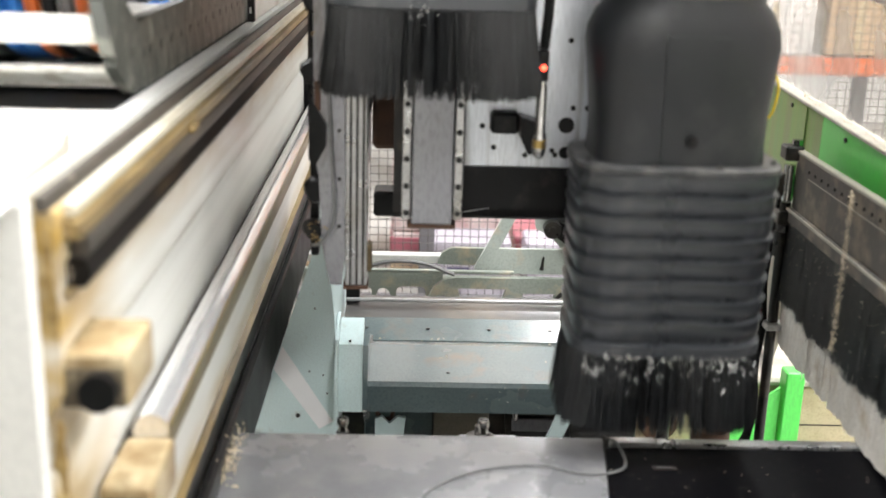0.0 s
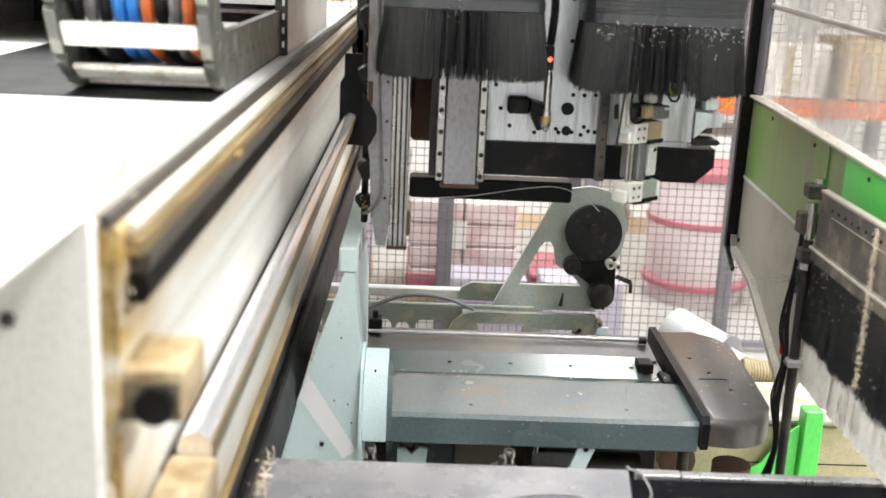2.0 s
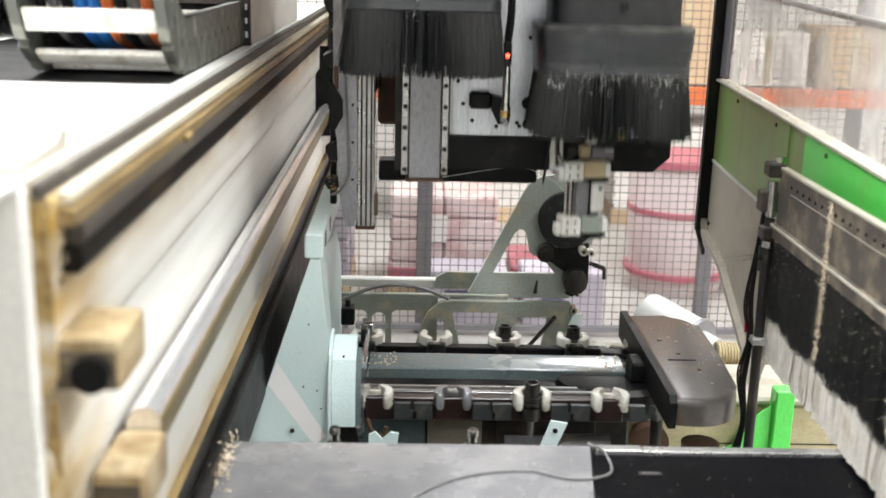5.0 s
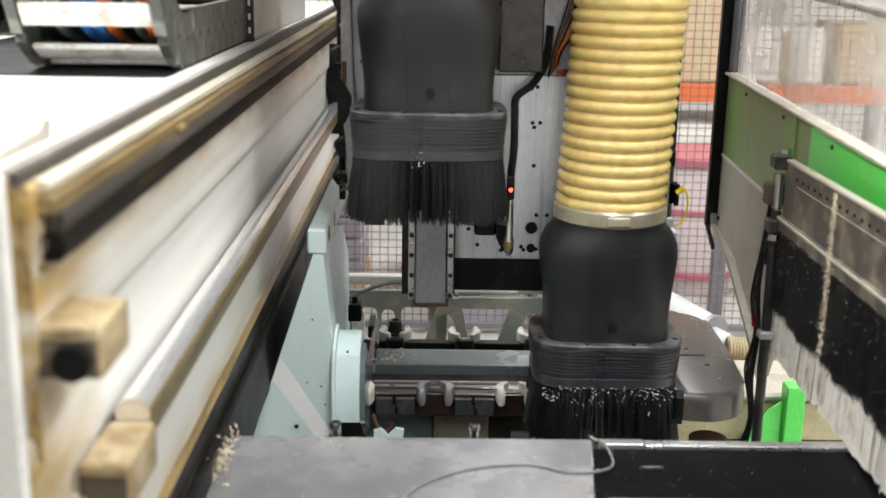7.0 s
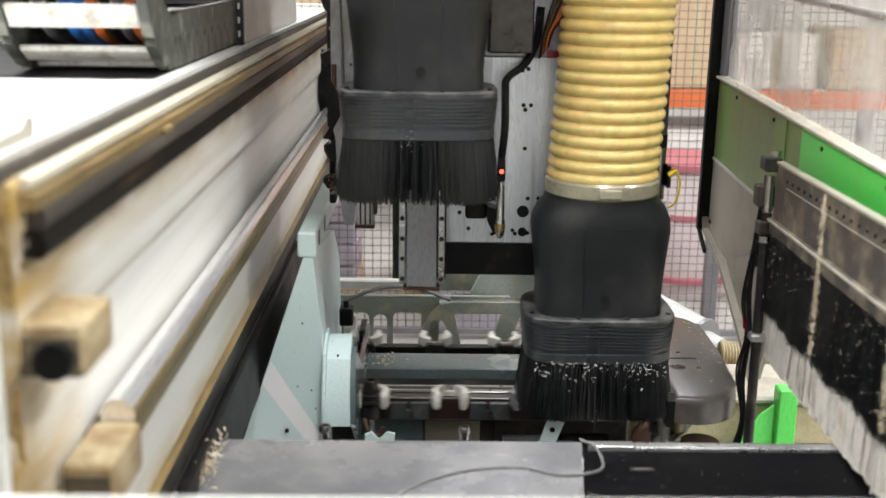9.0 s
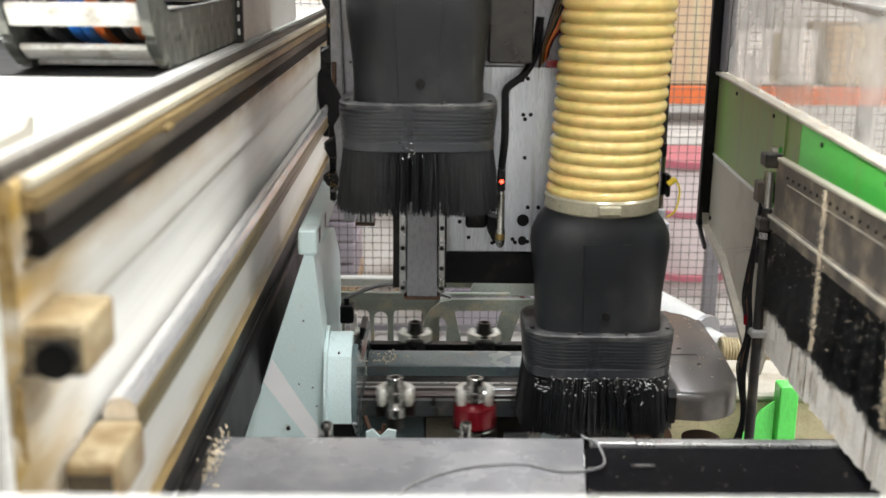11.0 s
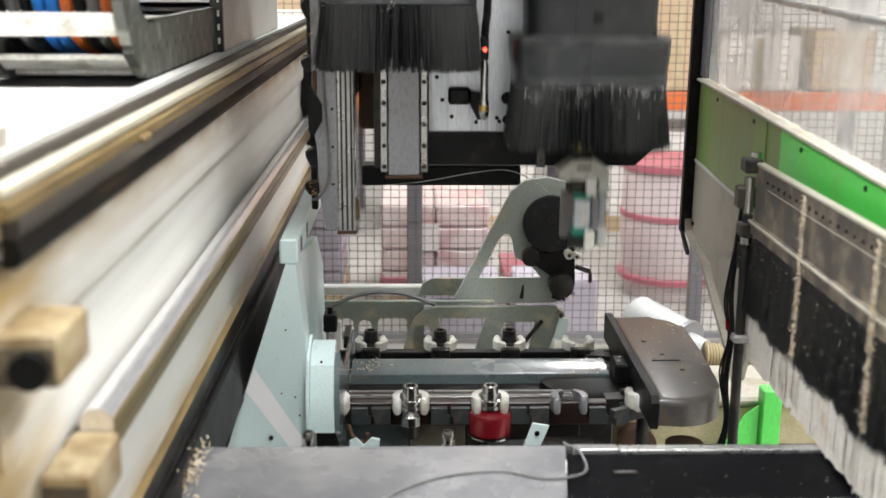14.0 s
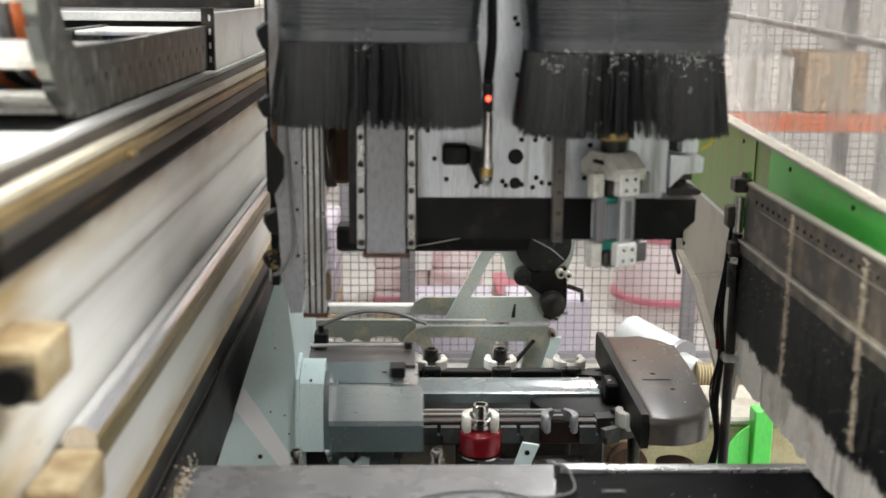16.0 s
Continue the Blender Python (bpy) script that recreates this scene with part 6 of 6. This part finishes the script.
def wire_fence():
    Y = 5.6
    f = thing("wire_fence", "dark wire mesh safety fence on grey posts", "fence")
    part("post", box(-0.175, -0.095, Y + 0.01, Y + 0.07, 0.0, 2.6, 0.004), M_POST, f)
    part("post", box(1.30, 1.37, Y + 0.01, Y + 0.07, 0.0, 2.6, 0.004), M_POST, f)
    part("post", box(-1.55, -1.48, Y + 0.01, Y + 0.07, 0.0, 2.6, 0.004), M_POST, f)
    part("post", box(2.9, 2.97, Y + 0.01, Y + 0.07, 0.0, 2.6, 0.004), M_POST, f)
    v = mesh_of("wire", rod((0, 0, 0.05), (0, 0, 2.5), 0.0021, seg=5, caps=False), M_WIRE)
    hz = mesh_of("wire", rod((-1.5, 0, 0), (2.95, 0, 0), 0.0021, seg=5, caps=False), M_WIRE)
    for k in range(101):
        o = new("wire", v)
        o.parent, o.matrix_basis = f, pose(-1.46 + 0.043 * k, Y, 0)
    for k in range(61):
        o = new("wire", hz)
        o.parent, o.matrix_basis = f, pose(0, Y - 0.004, 0.06 + 0.040 * k)
    part("floor_rail", box(-1.5, 2.95, Y - 0.02, Y + 0.02, 0.03, 0.06), M_POST, f)


def goods():
    """Stored goods behind the fence."""
    def bin_(x, y, r, h, m):
        b = thing("plastic_bin", "pale pink plastic barrel with red rims", "barrel", pose(x, y, 0), "barrels behind the fence")
        part("barrel", lathe([(r * 0.86, 0.0), (r * 0.9, 0.04), (r, h * 0.5), (r * 0.97, h), (r * 0.9, h), (r * 0.85, h - 0.05)], 32), m, b, smooth=30)
        part("rim", lathe([(r * 1.0, h - 0.035), (r * 1.04, h - 0.03), (r * 1.04, h + 0.01), (r * 0.95, h + 0.012)], 32), M_MAGENTA, b, "red plastic rim")
        part("hoop", lathe([(r * 0.98, 0.10), (r * 1.03, 0.105), (r * 1.03, 0.135), (r * 0.98, 0.14)], 32), M_MAGENTA, b)
        part("hoop", lathe([(r * 1.0, 0.60 * h), (r * 1.025, 0.605 * h), (r * 1.025, 0.64 * h), (r * 1.0, 0.645 * h)], 32), M_MAGENTA, b)
    bin_(1.42, 6.6, 0.31, 0.80, M_PALEBIN)
    bin_(2.15, 6.7, 0.31, 0.80, M_PALEBIN)
    for i, (x, w, h, m, lab) in enumerate(((-0.02, 0.62, 0.62, M_PINK, "pallet of goods wrapped in pink film"), (-0.85, 0.60, 0.60, M_LILAC, "stack of lilac grey cartons"), (0.60, 0.42, 0.17, M_MAGENTA, "low red plastic crate"))):
        g = thing("wrapped_pallet" if i == 0 else "carton_stack" if i == 1 else "plastic_crate", lab, "stored goods", pose(x, 6.5, 0))
        if i == 2:
            part("crate", box(-w / 2, w / 2, -0.25, 0.25, 0, h, 0.02), m, g)
            part("rim", box(-w / 2 - 0.01, w / 2 + 0.01, -0.26, 0.26, h, h + 0.03, 0.008), m, g)
            continue
        part("pallet", box(-w / 2, w / 2, -0.35, 0.35, 0, 0.10, 0.004), M_CARD, g)
        for k in range(4):
            for j in range(2):
                part("pack", box(-w / 2 + j * w / 2 + 0.004, -w / 2 + (j + 1) * w / 2 - 0.004, -0.34, 0.34, 0.11 + k * (h - 0.1) / 4, 0.11 + (k + 1) * (h - 0.1) / 4 - 0.006, 0.012), m, g)
        if i == 0:
            part("red_band", box(-w / 2 - 0.004, w / 2 + 0.004, -0.346, 0.346, 0.12, 0.21, 0.01), M_MAGENTA, g)
            part("label", box(-0.12, 0.02, -0.352, -0.347, 0.36, 0.52), M_BOARD, g, "white label")
    # cartons with print low behind the frame
    for x in (0.10, 0.62):
        c = thing("printed_carton", "lilac carton with dark printed lines", "carton", pose(x, 5.9, 0))
        part("box", box(-0.22, 0.22, -0.15, 0.15, 0, 0.30, 0.01), M_LILAC, c)
        for k in range(3):
            part("print_bar", box(-0.12, 0.10 - 0.05 * k, -0.153, -0.1505, 0.22 - 0.035 * k, 0.235 - 0.035 * k), M_PRINT, c)
    # pallet rack with orange beams
    r = thing("pallet_rack", "tall pallet rack with orange beams", "rack", pose(0, 8.2, 0))
    for x in (-2.9, -0.6, 1.0, 3.4):
        part("upright", box(x - 0.05, x + 0.05, -0.05, 0.05, 0, 3.2, 0.004), M_POST, r)
        part("upright", box(x - 0.05, x + 0.05, 0.85, 0.95, 0, 3.2, 0.004), M_POST, r)
    for z in (0.92, 2.0):
        part("beam", box(-2.9, 3.4, -0.08, -0.03, z, z + 0.13, 0.006), M_RACK, r, "orange rack beam")
        part("beam", box(-2.9, 3.4, 0.93, 0.98, z, z + 0.13, 0.006), M_RACK, r)
        part("deck", box(-2.85, 3.35, -0.03, 0.93, z + 0.09, z + 0.12), M_BOARD, r)
    rng = random.Random(55)
    for z in (1.052, 2.132):
        x = -2.75
        while x < 3.0:
            w, h = rng.uniform(0.35, 0.65), rng.uniform(0.35, 0.75)
            c = thing("carton", "brown cardboard carton on the rack", "carton", pose(x + w / 2, 8.55, z), "cartons on the rack")
            part("box", box(-w / 2, w / 2, -0.3, 0.3, 0, h, 0.008), M_CARD if rng.random() < 0.7 else M_BOARD, c)
            part("tape", box(-0.025, 0.025, -0.303, -0.3005, 0.02, h - 0.02), M_BEIGE, c)
            x += w + rng.uniform(0.03, 0.25)
    for x, w in ((-1.6, 0.9), (0.2, 1.1), (1.9, 1.2)):
        st = thing("board_stack", "stack of white coated boards under the rack", "board stack", pose(x, 8.6, 0))
        part("pallet", box(-w / 2, w / 2, -0.4, 0.4, 0, 0.12), M_CARD, st)
        for k in range(14):
            part("board", box(-w / 2 + rng.uniform(0, 0.02), w / 2 - rng.uniform(0, 0.02), -0.4, 0.4, 0.121 + 0.045 * k, 0.163 + 0.045 * k), M_BOARD, st)


rear_frame()
low_things()
wire_fence()
goods()
sill = thing("window_sill", "white sill edge close before the lens", "sill")
part("edge", box(-1.0, 0.9, 0.50, 0.60, 1.50, 1.585, 0.006), M_WHITE, sill)
part("apron", box(-1.0, 0.9, 0.52, 0.58, 0.6, 1.499), M_WHITE, sill)


# ---------------------------------------------------------------- what moves
def along(s):
    """Place and turn of the chain at length s from the middle of the loop's front run."""
    front = MAG_CX - MAG_LX
    arc = math.pi * MAG_R
    s = (s - MAG_LX) % (2 * (front + arc))
    if s < front:
        return MAG_LX + s, MAG_CY - MAG_R, 180.0
    s -= front
    if s < arc:
        a = s / MAG_R
        return MAG_CX + MAG_R * math.sin(a), MAG_CY - MAG_R * math.cos(a), 180.0 + math.degrees(a)
    s -= arc
    if s < front:
        return MAG_CX - s, MAG_CY + MAG_R, 360.0
    a = (s - front) / MAG_R
    return MAG_LX - MAG_R * math.sin(a), MAG_CY + MAG_R * math.cos(a), 360.0 + math.degrees(a)


def at_time(keys, t):
    for (t0, v0), (t1, v1) in zip(keys, keys[1:]):
        if t <= t1:
            u = (t - t0) / (t1 - t0)
            return v0 + (v1 - v0) * max(0.0, min(1.0, u))
    return keys[-1][1]


GANTRY_X = [(0, -0.024), (1.5, -0.028), (2, -0.016), (4.7, -0.015), (6.2, 0), (15, 0), (15.5, -0.008), (16, -0.008)]
GANTRY_Y = [(0, -0.65), (1.5, -0.625), (1.6, -0.58), (1.7, -0.44), (1.8, -0.28), (1.9, -0.15), (2.0, -0.075), (2.2, -0.035), (2.6, -0.01), (3, 0), (15.0, 0), (15.1, -0.04), (15.2, -0.17), (15.3, -0.33), (15.4, -0.47), (15.5, -0.56), (15.7, -0.60), (16, -0.62)]
HEAD_Z = [(0, -0.03), (0.6, -0.025), (1.0, -0.015), (1.5, -0.008), (1.9, 0), (4.8, 0), (5.2, -0.12), (5.7, -0.34), (6.1, -0.393), (8.0, -0.393), (8.2, -0.35), (8.5, -0.337), (9.2, -0.34), (10.2, -0.36), (11.3, -0.374), (12.0, -0.381), (13.0, -0.40), (13.4, -0.385), (13.5, -0.316), (13.6, -0.25), (13.7, -0.18), (13.8, -0.11), (13.9, -0.055), (14.0, -0.02), (14.2, 0), (15.0, 0), (15.4, -0.034), (16, -0.036)]
STROKE = [(0, -0.38), (0.1, -0.335), (0.2, -0.275), (0.3, -0.235), (0.4, -0.19), (0.5, -0.145), (0.6, -0.08), (0.7, -0.03), (0.8, -0.02), (4.6, -0.02), (4.8, -0.06), (5.4, -0.34), (6.0, -0.56), (6.4, -0.575), (8.0, -0.575), (8.1, -0.50), (8.2, -0.43), (8.4, -0.43), (8.5, -0.49), (8.6, -0.55), (8.8, -0.56), (9.2, -0.553), (11.3, -0.575), (12.5, -0.589), (13.0, -0.60), (13.4, -0.60), (13.5, -0.575), (13.6, -0.53), (13.7, -0.465), (13.8, -0.40), (13.9, -0.28), (14.0, -0.19), (14.1, -0.08), (14.2, -0.025), (16, -0.02)]
STRETCH = [(0, 0.255), (0.1, 0.24), (0.2, 0.205), (0.3, 0.165), (0.4, 0.115), (0.5, 0.07), (0.6, 0.025), (0.7, 0.0), (16, 0.0)]
COVER_X = [(0, 0.482), (2.1, 0.482), (2.3, 0.45), (2.5, 0.37), (3.0, 0.193), (3.5, 0.04), (4.0, -0.20), (4.2, -0.30), (4.35, -0.37), (4.6, -0.42), (15.2, -0.42), (15.5, -0.30), (15.7, -0.22), (16, -0.084)]
CHAIN = [(0, 0.0), (4.7, 0.0), (5.0, 0.3), (5.9, 2.7), (6.2, 3.0), (8.6, 3.0), (8.8, 3.6), (9.0, 4.3), (9.2, 5.0), (11.0, 13.6), (11.25, 14.0), (16, 14.0)]
TURN_A = [(0, 0), (1.5, 0), (1.8, 25), (2.1, 50), (2.6, 20), (3.2, 10), (16, 10)]
TURN_B = [(0, 0), (15.0, 0), (15.2, -20), (15.5, -55), (15.7, -65), (16, -65)]


def times(*lists, step=0.1, spans=()):
    ts = {t for keys in lists for t, _ in keys}
    for a, b in spans:
        n = round((b - a) / step)
        ts |= {round(a + (b - a) * k / n, 3) for k in range(n + 1)}
    return sorted(ts)


def motions():
    ts = times(GANTRY_Y, GANTRY_X)
    walk(GANTRY, [(t, pose(-0.02 + at_time(GANTRY_X, t), 0.23 + at_time(GANTRY_Y, t), -0.05)) for t in ts])
    ts = times(GANTRY_X, GANTRY_Y, HEAD_Z)
    walk(HEAD, [(t, pose(at_time(GANTRY_X, t), 0.06 + at_time(GANTRY_Y, t), at_time(HEAD_Z, t) - 0.008)) for t in ts])
    walk(HOOD_L, [(t, pose(-0.172 + at_time(GANTRY_X, t), 2.80 + at_time(GANTRY_Y, t), 1.957 + 1.05 * at_time(HEAD_Z, t))) for t in ts])
    ts = times(GANTRY_X, GANTRY_Y, HEAD_Z, STROKE)

    def spindle(t):
        return 2.84 + at_time(GANTRY_Y, t), at_time(HEAD_Z, t) + at_time(STROKE, t)
    walk(HOOD_R, [(t, pose(0.300 + at_time(GANTRY_X, t), spindle(t)[0] - 0.03, 1.960 + 1.035 * spindle(t)[1])) for t in ts])
    sts = times(STRETCH)
    for k, ring in enumerate(RINGS_R):
        walk(ring, [(t, pose(0, 0, -0.006 - k * (0.009 + at_time(STRETCH, t) / 8))) for t in sts])
    walk(BAND_R, [(t, pose(0, 0, -0.088 - at_time(STRETCH, t))) for t in sts])

    # aggregate a rides the spindle, is left in the chain at 7.6 s and goes off with it
    def slot(i, t):
        x, y, a = along(0.292 + (i - 3 + at_time(CHAIN, t)) * PITCH)
        return x, y, a
    cts = times(CHAIN, spans=((4.7, 6.2), (8.6, 11.3)))
    rows = [(t, pose(0.300 + at_time(GANTRY_X, t), spindle(t)[0], 1.73 + spindle(t)[1], 0, 0, at_time(TURN_A, t))) for t in times(GANTRY_X, GANTRY_Y, HEAD_Z, STROKE, TURN_A) if t <= 7.6]
    x0, y0, a0 = slot(0, 8.6)
    z0 = 1.73 + spindle(7.6)[1]
    for t in [8.6] + [c for c in cts if c > 8.6]:
        x, y, a = slot(0, t)
        rows.append((t, pose(x + 0.300 - x0 if t == 8.6 else x, y, z0, 0, 0, 10 + a - a0)))
    walk(AGG_A, rows)
    # aggregate b comes with the chain and is taken up by the spindle
    rows = []
    x1, y1, a1 = slot(12, 11.3)
    zb = 1.73 + spindle(12.8)[1]
    for t in [c for c in cts if c <= 11.3]:
        x, y, a = slot(12, t)
        rows.append((t, pose(x, y, zb, 0, 0, a - a1)))
    for t in times(GANTRY_X, GANTRY_Y, HEAD_Z, STROKE, TURN_B):
        if t >= 12.8:
            rows.append((t, pose(0.300 + at_time(GANTRY_X, t), spindle(t)[0], 1.73 + spindle(t)[1], 0, 0, at_time(TURN_B, t))))
    walk(AGG_B, rows)
    walk(CARRIER, [(t, pose(0, 0.66 * at_time(GANTRY_Y, t), 0)) for t in times(GANTRY_Y)])
    walk(COVER, [(t, pose(at_time(COVER_X, t), 0, 0)) for t in times(COVER_X)])
    for i, g in enumerate(GRIPPERS):
        rows = []
        for t in cts:
            x, y, a = slot(i, t)
            rows.append((t, pose(x, y, MAG_Z, 0, 0, a)))
        walk(g, rows)
        if i in TOOLS:
            walk(TOOLS[i], rows)


motions()
